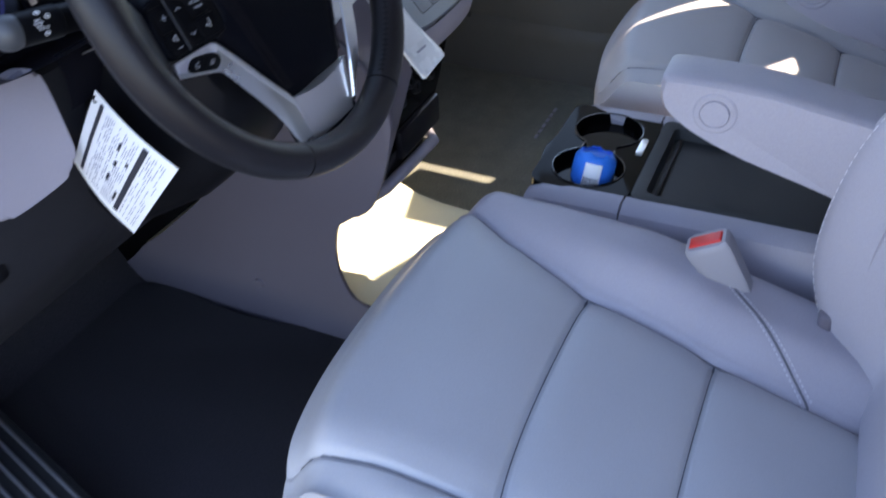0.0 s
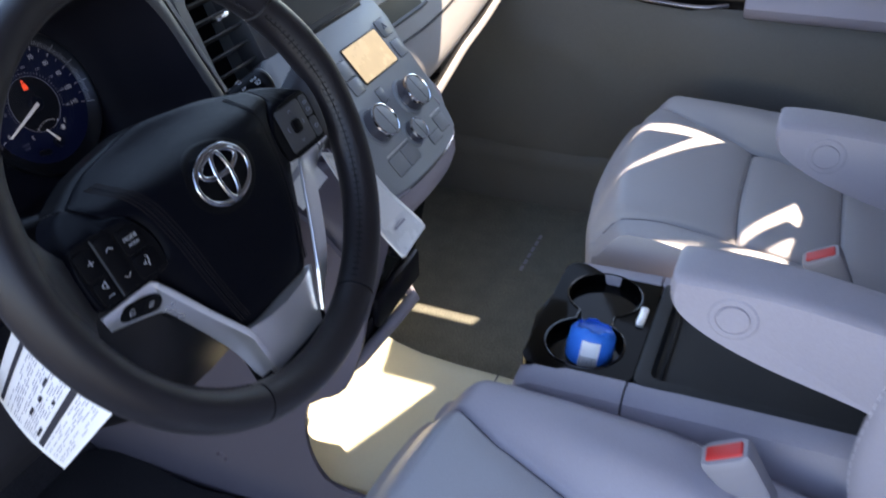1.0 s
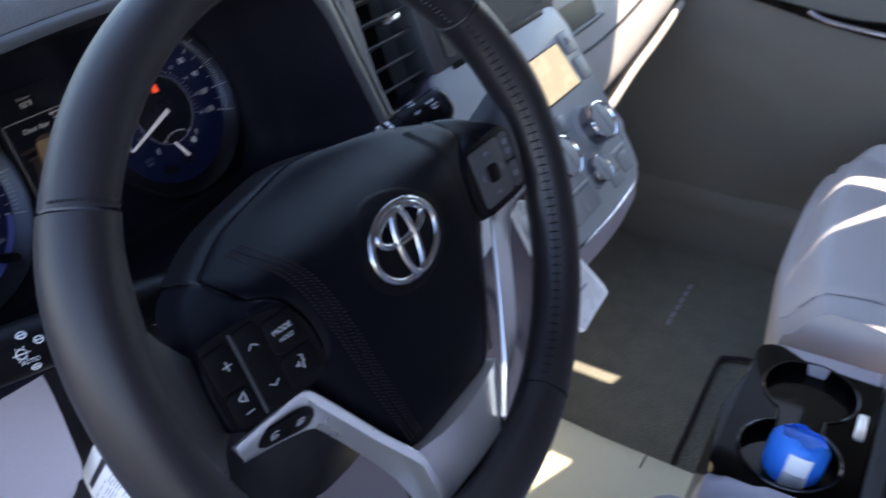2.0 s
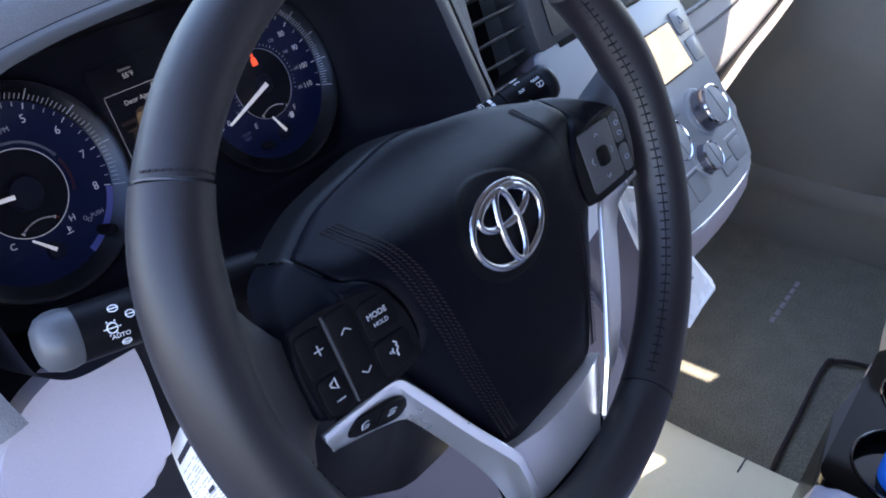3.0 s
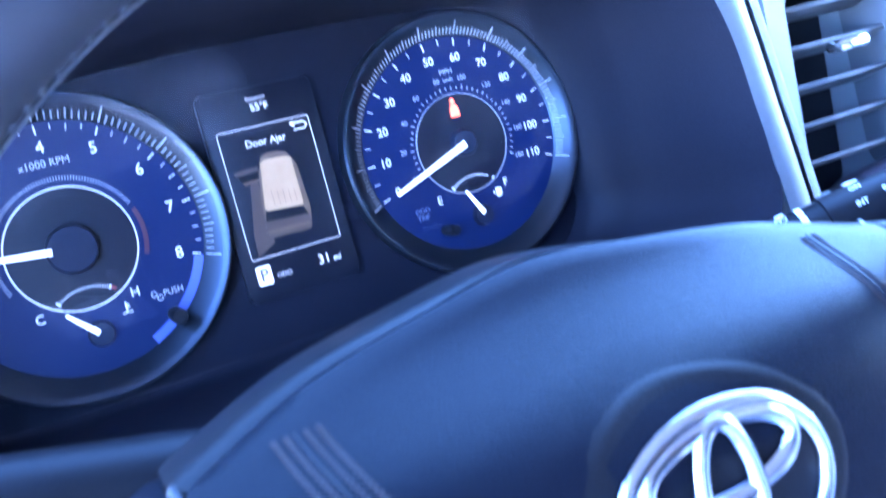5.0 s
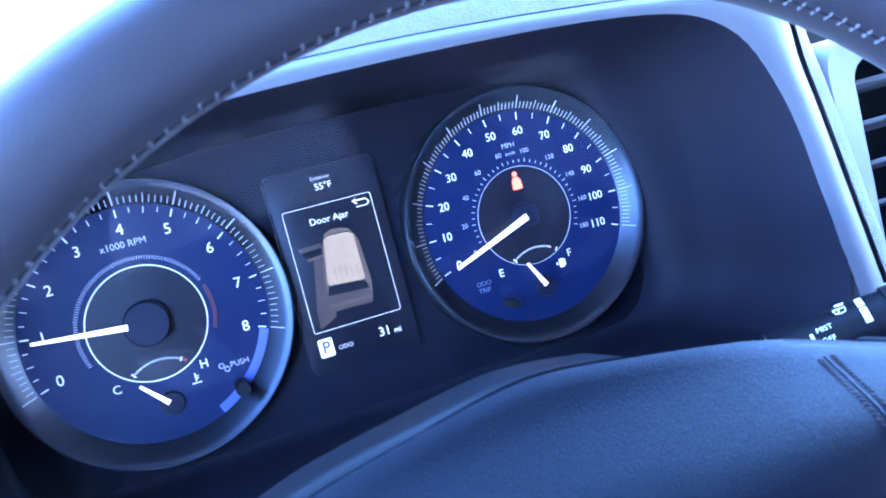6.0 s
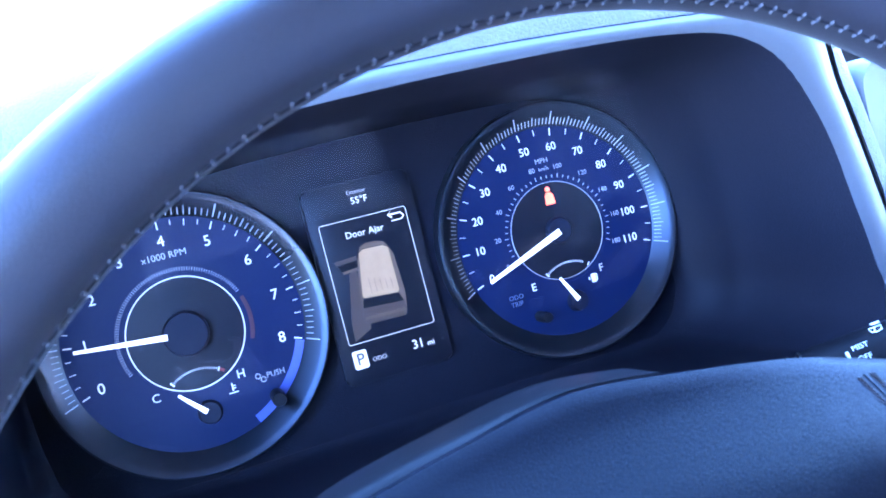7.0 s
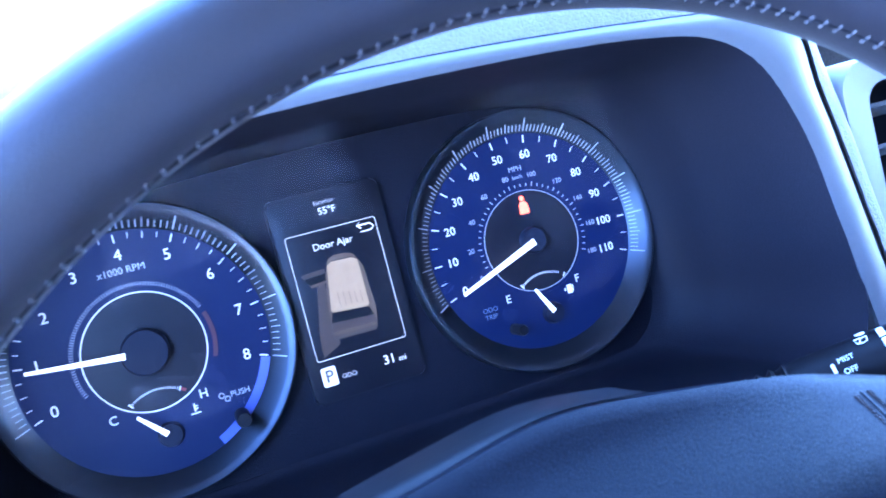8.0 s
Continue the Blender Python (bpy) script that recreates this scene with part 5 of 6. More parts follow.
lettering("dial_word", "km/h", 0.0028, MID_MARK, spd, sm @ at(0.0004, 0.0326, Z))
for k in range(0, 181, 20):
    a = 200.4 - 2.003 * k / 1.609
    lettering("small_numeral", str(k), 0.0035, MID_MARK, spd, sm @ at(0.0333 * math.cos(radians(a)), 0.0333 * math.sin(radians(a)), Z))
bits = [tick(0.0276, 0.0290 if k % 20 else 0.0296, 0.0004, 200.4 - 2.003 * k / 1.609, Z) for k in range(0, 181, 5)]
tagged(part("inner_ticks", join(bits), MID_MARK, spd, m=sm), kind="stuff")
bits = [tick(0.0293, 0.0311, 0.00026, a, Z) for a in span(203, 26, 84)]
tagged(part("inner_ticks", join(bits), MID_MARK, tach, m=tm), kind="stuff")
part("red_band", ring_mark(0.0300, 0.0020, -20, 20, Z), ORANGE_MARK, tach, "dull red band", m=tm)
part("purple_band", ring_mark(0.0522, 0.0042, -66, -19, Z), LAVENDER, tach, "pale lower arc", m=tm)


def needle(parent, m, r0, r1, w0, w1, a, z, name="needle"):
    bm = prism([(r0, -w0 / 2), (r1, -w1 / 2), (r1, w1 / 2), (r0, w0 / 2)], z, z + 0.0012, 0.0004)
    return part(name, bm, NEEDLE, parent, "white needle", m=m @ Matrix.Rotation(radians(a), 4, "Z"))


needle(spd, sm, 0.0015, 0.0470, 0.0034, 0.0016, 200.4, 0.0015)
part("needle_hub", revolve([(0, -0.0005), (0.0060, -0.0005), (0.0068, -0.0015), (0.0070, -0.005)], 32), DIAL_HUB, spd, "dark hub", m=sm)
needle(tach, tm, 0.0080, 0.0480, 0.0028, 0.0014, 174.0, 0.0020)
part("needle_hub", revolve([(0, 0.0010), (0.0096, 0.0010), (0.0103, 0.0), (0.0106, -0.005)], 40), DIAL_HUB, tach, "dark hub", m=tm)
for d, m, L, R, cx in ((spd, sm, "E", "F", -0.0010), (tach, tm, "C", "H", -0.0005)):
    lettering("letter", L, 0.0056, WHITE_MARK, d, m @ at(cx - 0.0195, -0.0254, Z))
    lettering("letter", R, 0.0056, WHITE_MARK, d, m @ at(cx + 0.0195, -0.0250, Z))
    g = m @ at(0.0003, -0.0370, 0.0)
    needle(d, g, 0.0, 0.0150, 0.0024, 0.0012, 119 if d is spd else 134, 0.0)
    part("gauge_hub", revolve([(0, -0.0015), (0.0050, -0.0015), (0.0058, -0.005)], 28), DIAL_HUB, d, "dark hub", m=g @ at(0.0010, -0.0012))
    bits = [tick(0.0193, 0.0203, 0.0003, a, Z) for a in span(124, 64, 22)]
    bits += [tick(0.0186, 0.0210, 0.0007, 127, Z), tick(0.0188, 0.0208, 0.0006, 54 if d is spd else 61, Z)]
    tagged(part("gauge_ticks", join(bits), WHITE_MARK, d, m=g), kind="stuff")
    if d is tach:
        part("hot_mark", ring_mark(0.0198, 0.0014, 53, 60, Z, 6), RED_INK, d, "red hot mark", m=g)
# fuel pump, thermometer and push mark
part("pump_symbol", join([box(-0.0022, 0.0008, -0.0028, 0.0024, 0, 0.0003), box(0.0012, 0.0018, -0.002, 0.002, 0, 0.0003), box(-0.0040, -0.0032, -0.0008, 0.0008, 0, 0.0003)]), WHITE_MARK, spd, "white fuel pump symbol", m=sm @ at(0.0136, -0.0288, Z) @ Matrix.Diagonal((0.85, 0.85, 1, 1)))
part("heat_symbol", join([box(-0.0004, 0.0004, -0.002, 0.003, 0, 0.0003), box(-0.003, 0.003, -0.0034, -0.0028, 0, 0.0003), box(0.0004, 0.002, 0.001, 0.0016, 0, 0.0003), box(0.0004, 0.002, -0.0006, 0.0, 0, 0.0003)]), WHITE_MARK, tach, "white temperature symbol", m=tm @ at(0.0138, -0.0302, Z) @ Matrix.Diagonal((0.72, 0.72, 1, 1)))
lettering("dial_word", "PUSH", 0.0037, MID_MARK, tach, tm @ at(0.0345, -0.0290, Z))
for x, y in ((0.0262, -0.0284), (0.0284, -0.0304)):
    part("push_symbol", tube([(x + 0.0012 * math.cos(t), y + 0.0012 * math.sin(t), Z) for t in span(0, 5.4978, 8)], 0.00022, 4, True), MID_MARK, tach, m=tm)
lettering("dial_word", "ODO", 0.0034, DIM_MARK, spd, sm @ at(-0.0311, -0.0278, Z))
lettering("dial_word", "TRIP", 0.0034, DIM_MARK, spd, sm @ at(-0.0314, -0.0313, Z))
part("reset_stem", revolve([(0, 0.012), (0.003, 0.012), (0.0034, 0.011), (0.0034, -0.005)], 20), BLACK_MATT, tach, "black reset button", m=tm @ at(0.0325, -0.0395))
part("reset_stem", revolve([(0, 0.008), (0.0024, 0.008), (0.0028, 0.007), (0.0028, -0.005)], 20), BLACK_MATT, spd, "black trip button", m=sm @ at(-0.0210, -0.0405))
belt = part("belt_lamp", join([revolve([(0, 0.0003), (0.0012, 0.0003), (0.0013, 0)], 14)]), RED_LAMP, spd, "lit red seat belt lamp", m=sm @ at(0.0, 0.0218, -0.0047))
part("belt_lamp_body", prism([(-0.0030, -0.0045), (0.0030, -0.0045), (0.0026, 0.0005), (0.0012, 0.0020), (-0.0012, 0.0020), (-0.0026, 0.0005)], 0, 0.0004), RED_LAMP, belt, m=sm @ at(0.0, 0.0182, -0.0047) @ Matrix.Diagonal((0.85, 0.95, 1, 1)))

# display between the dials
scr = part("display", prism(rounded(-0.0300, 0.0275, -0.0520, 0.0500, 0.004), -0.0095, -0.0035, 0.0012), SCREEN_BLACK, clu, "dark information display", m=DIALS)
zz = -0.0032
part("display_border", tube([(x, y, zz) for x, y in rounded(-0.0242, 0.0216, -0.0311, 0.0309, 0.0012, 3)], 0.00016, 4, True), SCREEN_WHITE, scr, "thin white border", m=DIALS)
lettering("display_word", "Door Ajar", 0.0048, SCREEN_WHITE, scr, DIALS @ at(-0.0020, 0.0230, zz))
lettering("display_word", "Exterior", 0.0030, SCREEN_DIM, scr, DIALS @ at(-0.0013, 0.0440, zz))
lettering("display_word", "55°F", 0.0048, SCREEN_WHITE, scr, DIALS @ at(-0.0007, 0.0395, zz))
lettering("display_word", "31", 0.0066, SCREEN_WHITE, scr, DIALS @ at(0.0105, -0.0398, zz))
lettering("display_word", "mi", 0.0040, SCREEN_WHITE, scr, DIALS @ at(0.0172, -0.0408, zz))
lettering("display_word", "ODO", 0.0032, SCREEN_DIM, scr, DIALS @ at(-0.0106, -0.0411, zz))
part("gear_field", prism(rounded(-0.0240, -0.0166, -0.0440, -0.0346, 0.001, 3), zz - 0.0002, zz), SCREEN_WHITE, scr, "white gear field", m=DIALS)
lettering("display_word", "P", 0.0084, INK, scr, DIALS @ at(-0.0203, -0.0393, zz + 0.0003), 0.0001)
part("back_arrow", tube([(x, y, zz) for x, y in ((0.0130, 0.0250), (0.0185, 0.0250), (0.0200, 0.0265), (0.0185, 0.0283), (0.0118, 0.0283), (0.0137, 0.0300), (0.0118, 0.0283), (0.0137, 0.0266))], 0.0004, 4), SCREEN_WHITE, scr, m=DIALS)
# small picture of a van with one door standing out, drawn in the display
pic = [("van_glow", SCREEN_CAR_SHADE, [(-0.0150, 0.0040), (-0.0110, 0.0060), (-0.0110, -0.0255), (-0.0205, -0.0300), (-0.0200, -0.0200)], 0.00005),
       ("van_side", SCREEN_CAR_DARK, [(0.0078, 0.0130), (0.0098, 0.0090), (0.0108, -0.0120), (0.0098, -0.0195), (0.0070, -0.0116)], 0.00006),
       ("van_side", SCREEN_CAR_DARK, [(-0.0076, 0.0135), (-0.0110, -0.0095), (-0.0128, -0.0140), (-0.0122, -0.0060), (-0.0094, 0.0090)], 0.00006),
       ("van_body", SCREEN_CAR, [(-0.0076, 0.0132), (-0.0050, 0.0146), (0.0050, 0.0142), (0.0078, 0.0126), (0.0080, -0.0100), (0.0070, -0.0112), (-0.0104, -0.0098), (-0.0112, -0.0085)], 0.0001),
       ("van_windscreen", SCREEN_CAR_DARK, [(-0.0076, 0.0136), (-0.0050, 0.0150), (0.0050, 0.0146), (0.0078, 0.0130), (0.0060, 0.0160), (0.0020, 0.0172), (-0.0030, 0.0174), (-0.0064, 0.0160)], 0.00015),
       ("van_rear_window", BLACK_MATT, [(-0.0112, -0.0100), (0.0074, -0.0116), (0.0090, -0.0160), (-0.0124, -0.0146)], 0.0002),
       ("van_rear", SCREEN_CAR_SHADE, [(-0.0124, -0.0146), (0.0090, -0.0160), (0.0096, -0.0212), (0.0080, -0.0236), (-0.0120, -0.0230), (-0.0138, -0.0200)], 0.0002),
       ("van_bumper", SCREEN_CAR_DARK, [(-0.0126, -0.0192), (0.0086, -0.0196), (0.0088, -0.0212), (-0.0130, -0.0208)], 0.0003),
       ("van_door", SCREEN_CAR_SHADE, [(-0.0212, 0.0116), (-0.0092, 0.0122), (-0.0094, 0.0100), (-0.0204, 0.0094)], 0.0001),
       ("van_door_inside", BLACK_MATT, [(-0.0200, 0.0092), (-0.0096, 0.0098), (-0.0100, 0.0062), (-0.0182, 0.0056)], 0.00008),
       ("van_door_edge", SCREEN_CAR_DARK, [(-0.0182, 0.0058), (-0.0102, 0.0064), (-0.0102, 0.0050), (-0.0176, 0.0044)], 0.0001)]
for nm, mt, pts, dz in pic:
    part(nm, prism(pts, zz - 0.0004, zz - 0.0002 + dz), mt, scr, m=DIALS)
for i in range(5):
    part("roof_rib", box(-0.0062 + 0.0028 * i, -0.0060 + 0.0028 * i, -0.0080, -0.0005 - 0.0006 * i, zz, zz + 0.0001), SCREEN_CAR_DARK, scr, m=DIALS)
for sx in (-1, 1):
    for k in range(3):
        part("pillar_line", box(sx * (0.0325 + 0.0035 * k) - 0.0006, sx * (0.0325 + 0.0035 * k) + 0.0006, -0.060, 0.062, -0.010, -0.0075 - 0.0008 * k, 0.0004), DIAL_DARK, clu, m=DIALS)
lens = part("lens", sheet(lambda x, y: (x, y, 0.030 + 0.020 * (y / 0.1) + 0.006 * (1 - (x / 0.2) ** 2)), span(-0.178, 0.190, 16), span(-0.068, 0.088, 10)), LENS, clu, "clear curved lens", m=DIALS)
lens.visible_shadow = False


# ---- tunnel and console ----
single("tunnel", loft([[(-0.21, y, -0.01), (-0.208, y, 0.050), (-0.19, y, 0.064), (-0.05, y, 0.060), (r - 0.030, y, 0.0590), (r - 0.012, y, 0.0580), (r - 0.004, y, 0.0530), (r + 0.001, y, 0.038), (r + 0.008, y, 0.006), (r + 0.016, y, -0.01)] for y, r in ((-0.30, 0.106), (-0.05, 0.107), (0.03, 0.108), (0.10, 0.113), (0.15, 0.124), (0.19, 0.142), (0.24, 0.16), (0.50, 0.18))]), BEIGE, "pale beige covered floor tunnel", "floor tunnel", kind="structure")
part_seam = tube([(0.070, -0.035, 0.0600), (0.096, -0.035, 0.0590), (0.104, -0.035, 0.0535), (0.109, -0.035, 0.038), (0.116, -0.035, 0.006)], 0.0011, 5)
single("tunnel_trim", part_seam, SEAM, "dark joint across the tunnel cover", "joint", kind="structure")
single("tunnel_riser", loft([[(x, 0.13 + d, 0.0575), (x, 0.165 + d, 0.064), (x, 0.195 + d, 0.082), (x, 0.218 + d, 0.115), (x, 0.234 + d, 0.17), (x, 0.245 + d, 0.30), (x, 0.27 + d, 0.30), (x, 0.27 + d, 0.0), (x, 0.13 + d, 0.0)] for x, d in ((-0.197, 0.0), (-0.08, 0.0), (0.0, 0.004), (0.06, 0.012), (0.10, 0.028), (0.128, 0.055), (0.140, 0.09))]), BEIGE, "pale beige riser under the dashboard", "floor tunnel", kind="structure")

con = thing("centre_console", "grey padded centre console with cup holders and a black tray", "console")
CX0, CX1 = -0.165, 0.100


def console_side(sx, x_out, name, label):
    rows = []
    for y, ztop in ((-0.135, 0.275), (-0.142, 0.298), (-0.160, 0.309), (-0.264, 0.312)):
        rows.append((y, ztop))
    a = [[(x_out, y, 0.02), (x_out, y, zt - 0.03), (x_out - sx * 0.004, y, zt - 0.008), (x_out - sx * 0.016, y, zt), (x_out - sx * 0.034, y, zt - 0.001), (x_out - sx * 0.04, y, 0.02)] for y, zt in rows]
    b = [[(x_out, y, 0.02), (x_out, y, zt - 0.03), (x_out - sx * 0.004, y, zt - 0.008), (x_out - sx * 0.016, y, zt), (x_out - sx * 0.034, y, zt - 0.001), (x_out - sx * 0.04, y, 0.02)] for y, zt in ((-0.2665, 0.312), (-0.40, 0.315), (-0.60, 0.317), (-0.78, 0.317))]
    part(name, loft(a), LEATHER_SIDE, con, label)
    part(name, loft(b), LEATHER_SIDE, con, label)


console_side(-1, CX0, "padded_side", "grey padded side")
console_side(1, CX1, "padded_side", "grey padded side")
part("core", box(CX0 + 0.03, CX1 - 0.03, -0.78, -0.150, 0.02, 0.225, 0.004), BLACK_MATT, con, "black inner body")

# gloss deck with two joined cup holes
CUPS = ((0.022, -0.203, 0.0455), (-0.079, -0.203, 0.0455))
deck_pts = rounded(-0.136, 0.082, -0.268, -0.140, 0.018, 4)


def wells(grow=0.0, neck=0.021, n=40):
    """Outline of the two round wells and the neck that joins them."""
    (xa, ya, ra), (xb, yb, rb) = CUPS[1], CUPS[0]
    ra, rb, neck = ra + grow, rb + grow, neck + grow
    aa, ab = math.asin(neck / ra), math.asin(neck / rb)
    out = [(xb + rb * math.cos(t), yb + rb * math.sin(t)) for t in span(-(math.pi - ab), math.pi - ab, n)]
    out += [(xa + ra * math.cos(t), ya + ra * math.sin(t)) for t in span(aa, 2 * math.pi - aa, n)]
    return out


def deck():
    bm = bmesh.new()
    outer = [bm.verts.new((x, y, 0.309)) for x, y in deck_pts]
    hole = [bm.verts.new((x, y, 0.309)) for x, y in wells()]
    edges = [bm.edges.new((r[i], r[(i + 1) % len(r)])) for r in (outer, hole) for i in range(len(r))]
    bmesh.ops.triangle_fill(bm, use_beauty=True, use_dissolve=False, edges=edges)
    for ring, drop in ((outer, 0.03), (hole, 0.012)):
        low = [bm.verts.new((v.co.x, v.co.y, v.co.z - drop)) for v in ring]
        for i in range(len(ring)):
            bm.faces.new((ring[i], ring[(i + 1) % len(ring)], low[(i + 1) % len(ring)], low[i]))
    return bm


part("cup_deck", deck(), DECK_GLOSS, con, "gloss black cup deck")
part("cup_holder", loft([[(x, y, 0.3085 - d) for x, y in wells(-g)] for g, d in ((0.0, 0.0), (0.0015, 0.02), (0.004, 0.078))], False, True), WELL, con, "deep black double cup well")
part("cup_ring", tube([(x, y, 0.3094) for x, y in wells(0.0010)], 0.0014, 8, True), EDGE_GLOSS, con, "gloss black raised edge round both wells")
part("deck_key", prism(rounded(-0.028, 0.010, -0.2605, -0.2515, 0.002), 0.309, 0.3125, 0.001), SATIN, con, "silver latch key")
# tray
part("tray_rim", loft([[(x, y, 0.300) for x, y in rounded(-0.132, 0.072, -0.775, -0.270, 0.012)], [(x, y, 0.312) for x, y in rounded(-0.132, 0.072, -0.775, -0.270, 0.012)], [(x, y, 0.313) for x, y in rounded(-0.128, 0.068, -0.771, -0.274, 0.010)], [(x, y, 0.312) for x, y in rounded(-0.116, 0.056, -0.76, -0.286, 0.010)], [(x, y, 0.297) for x, y in rounded(-0.112, 0.052, -0.756, -0.290, 0.008)]], False, True), TRAY, con, "charcoal tray")
part("tray_slot", box(-0.105, 0.045, -0.3005, -0.2945, 0.297, 0.302, 0.002), BLACK_MATT, con)
part("tray_step", box(-0.108, 0.048, -0.520, -0.508, 0.296, 0.303, 0.003), BLACK_MATT, con)
part("console_foot", loft([[(-0.150, -0.145, z), (-0.03, -0.128 - d, z), (0.088, -0.145, z), (0.088, -0.30, z), (-0.150, -0.30, z)] for z, d in ((0.0, -0.03), (0.15, -0.015), (0.295, 0.0))]), BLACK_GLOSS, con, "black curved console nose")

# drink cup with a blue label in the nearer holder
cup = thing("drink_cup", "drinks bottle with blue label and white barcode in the cup holder", "bottle")
CU = Matrix.Translation((-0.093, -0.203, 0.239)) @ Matrix.Rotation(radians(16), 4, "Y") @ Matrix.Rotation(radians(5), 4, "X")
part("bottle", revolve([(0, 0), (0.024, 0), (0.0275, 0.004), (0.0280, 0.040), (0.0272, 0.052), (0.0280, 0.064), (0.0272, 0.084), (0.0225, 0.090), (0.0150, 0.087), (0, 0.086)], 36), BLUE_CUP, cup, "blue wrapped body", m=CU)
part("film_top", thick(sheet(lambda a, v: ((lerp(0.0270, 0.0200, v) + 0.0006 * math.sin(6 * a)) * math.cos(a), (lerp(0.0270, 0.0200, v) + 0.0006 * math.sin(6 * a)) * math.sin(a), lerp(0.083, 0.092 + 0.0015 * math.sin(5 * a) + 0.0008 * math.sin(11 * a + 1), v)), span(0, 2 * math.pi * 47 / 48, 48), span(0, 1, 5), True), 0.0006), BLUE_CUP, cup, "crumpled blue film at the neck", m=CU)
part("label", revolve([(0.0290, 0.030), (0.0290, 0.083)], 10, 168, 212), PAPER, cup, "white label", m=CU)
bar = []
for i in range(13):
    a = 170 + 3.0 * i
    bar.append(revolve([(0.02915, 0.033), (0.02915, 0.064)], 1, a, a + (1.2 if i % 3 else 2.0)))
tagged(part("barcode", join(bar), INK, cup, "black barcode bars", m=CU), kind="stuff")


# ---- seats ----
BOLSTER = [(p.x, p.y) for p in smooth_loop([(0, 0.035, 0), (0.05, 0.075, 0), (0.12, 0.115, 0), (0.2, 0.138, 0), (0.28, 0.148, 0), (0.35, 0.137, 0), (0.5, 0.10, 0), (0.72, 0.06, 0)], 6, False)]

def seat(cx, y0, dz, name_label, arm_x0, arm_x1):
    s = thing("front_seat", name_label, "car seat", group="front seats")
    L, R = -0.245, 0.250
    inner_r = [(-0.55, 0.080), (-0.36, 0.089), (-0.21, 0.102), (-0.10, 0.135), (-0.03, 0.172), (0.0, 0.18)]
    inner_l = [(-0.55, -0.165), (-0.36, -0.182), (-0.21, -0.193), (-0.10, -0.202), (-0.03, -0.212), (0.0, -0.214)]

    def top(x, y):
        """Cushion height; y runs from 0 at the front to -0.56."""
        z = 0.303 + 0.235 * (y + 0.212)
        z -= 0.55 * max(0.0, y + 0.13) ** 1.6
        r, l = curve(inner_r, y), curve(inner_l, y)
        z += lerp(0.030, 0.004, step(-0.26, -0.06, y)) * step(r - 0.005, r + 0.06, x) + 0.022 * step(l + 0.005, l - 0.045, x)
        mid = clamp((x - l) / (r - l))
        z += 0.006 * math.sin(math.pi * mid)
        z += 0.0035 * math.sin(math.pi * clamp((y + 0.212) / -0.145)) if -0.357 < y < -0.212 else 0
        g = 0.0
        g += math.exp(-((x - r) / 0.0035) ** 2) + 0.8 * math.exp(-((x - l) / 0.0035) ** 2)
        inside = step(l - 0.002, l + 0.004, x) * step(r + 0.002, r - 0.004, x)
        g += inside * (math.exp(-((y + 0.212) / 0.0032) ** 2) + math.exp(-((y + 0.357) / 0.0032) ** 2))
        z -= 0.0052 * min(g, 1.0)
        z -= 0.006 * (math.exp(-((x - r) / 0.02) ** 2) + math.exp(-((x - l) / 0.02) ** 2))
        z -= 0.005 * inside * (math.exp(-((y + 0.212) / 0.016) ** 2) + math.exp(-((y + 0.357) / 0.016) ** 2))
        return z + dz

    ys = sorted(set([round(v, 5) for v in span(-0.56, 0.0, 80)] + [-0.212 + 0.0018 * k for k in range(-4, 5)] + [-0.357 + 0.0018 * k for k in range(-4, 5)]))

    def cushion(u, v):
        """u across 0..1 and v along; the rim rolls over and down."""
        x, y = u, v
        fr = 0.030 * (abs(x) / 0.25) ** 3.2 + 0.008 * (x / 0.25) ** 2
        yy = y * (1 - fr / 0.56) - fr
        ex = 1 - step(0.0, 0.06, min(x - L, R - x))
        ey = 1 - step(0.0, 0.055, -y)
        z = top(x, y) - 0.040 * ex ** 1.6 - 0.045 * ey ** 1.6
        return (cx + x, y0 + yy, z)
    UL, UR = -0.190, 0.120

    def sewn(u, v):
        """The grid drawn so that its columns run along the seams."""
        l, r = curve(inner_l, v), curve(inner_r, v)
        if u <= UL:
            return cushion(lerp(L, l, (u - L) / (UL - L)), v)
        return cushion(lerp(l, r, (u - UL) / (UR - UL)), v) if u < UR else cushion(lerp(r, R, (u - UR) / (R - UR)), v)

    def zone(u0, u1, n, sides):
        """One sewn panel of the cushion with its skirt in front, and at the side where it has one."""
        near = [0.0016 * k for k in range(1, 6)]
        us = sorted(set([round(v, 5) for v in span(u0, u1, n)] + [round(u0 + d, 5) for d in near] + [round(u1 - d, 5) for d in near]))
        edge = [sewn(u, 0.0) for u in us]
        drop = ((0.0, 1.0), (0.004, 0.8), (0.0, 0.35), (-0.02, 0.0))
        bms = [sheet(sewn, us, ys), sheet(lambda i, k: (edge[i][0], edge[i][1] + drop[k][0], lerp(0.13, edge[i][2], drop[k][1])), range(len(us)), range(4))]
        for sx, u in sides:
            pts = [sewn(u, y) for y in ys]
            bms.append(sheet(lambda i, k, pts=pts, sx=sx: (pts[i][0] + sx * (0.0, 0.006, 0.0)[k], pts[i][1], lerp(pts[i][2], 0.12, (0, 0.5, 1)[k])), range(len(ys)), range(3)))
        whole = join(bms)
        bmesh.ops.remove_doubles(whole, verts=whole.verts, dist=0.0003)
        return whole
    mauve = cx < 0
    part("cushion", zone(UL, UR, 46, ()), LEATHER, s, "light grey leather seat centre with pressed seams", sharp=60)
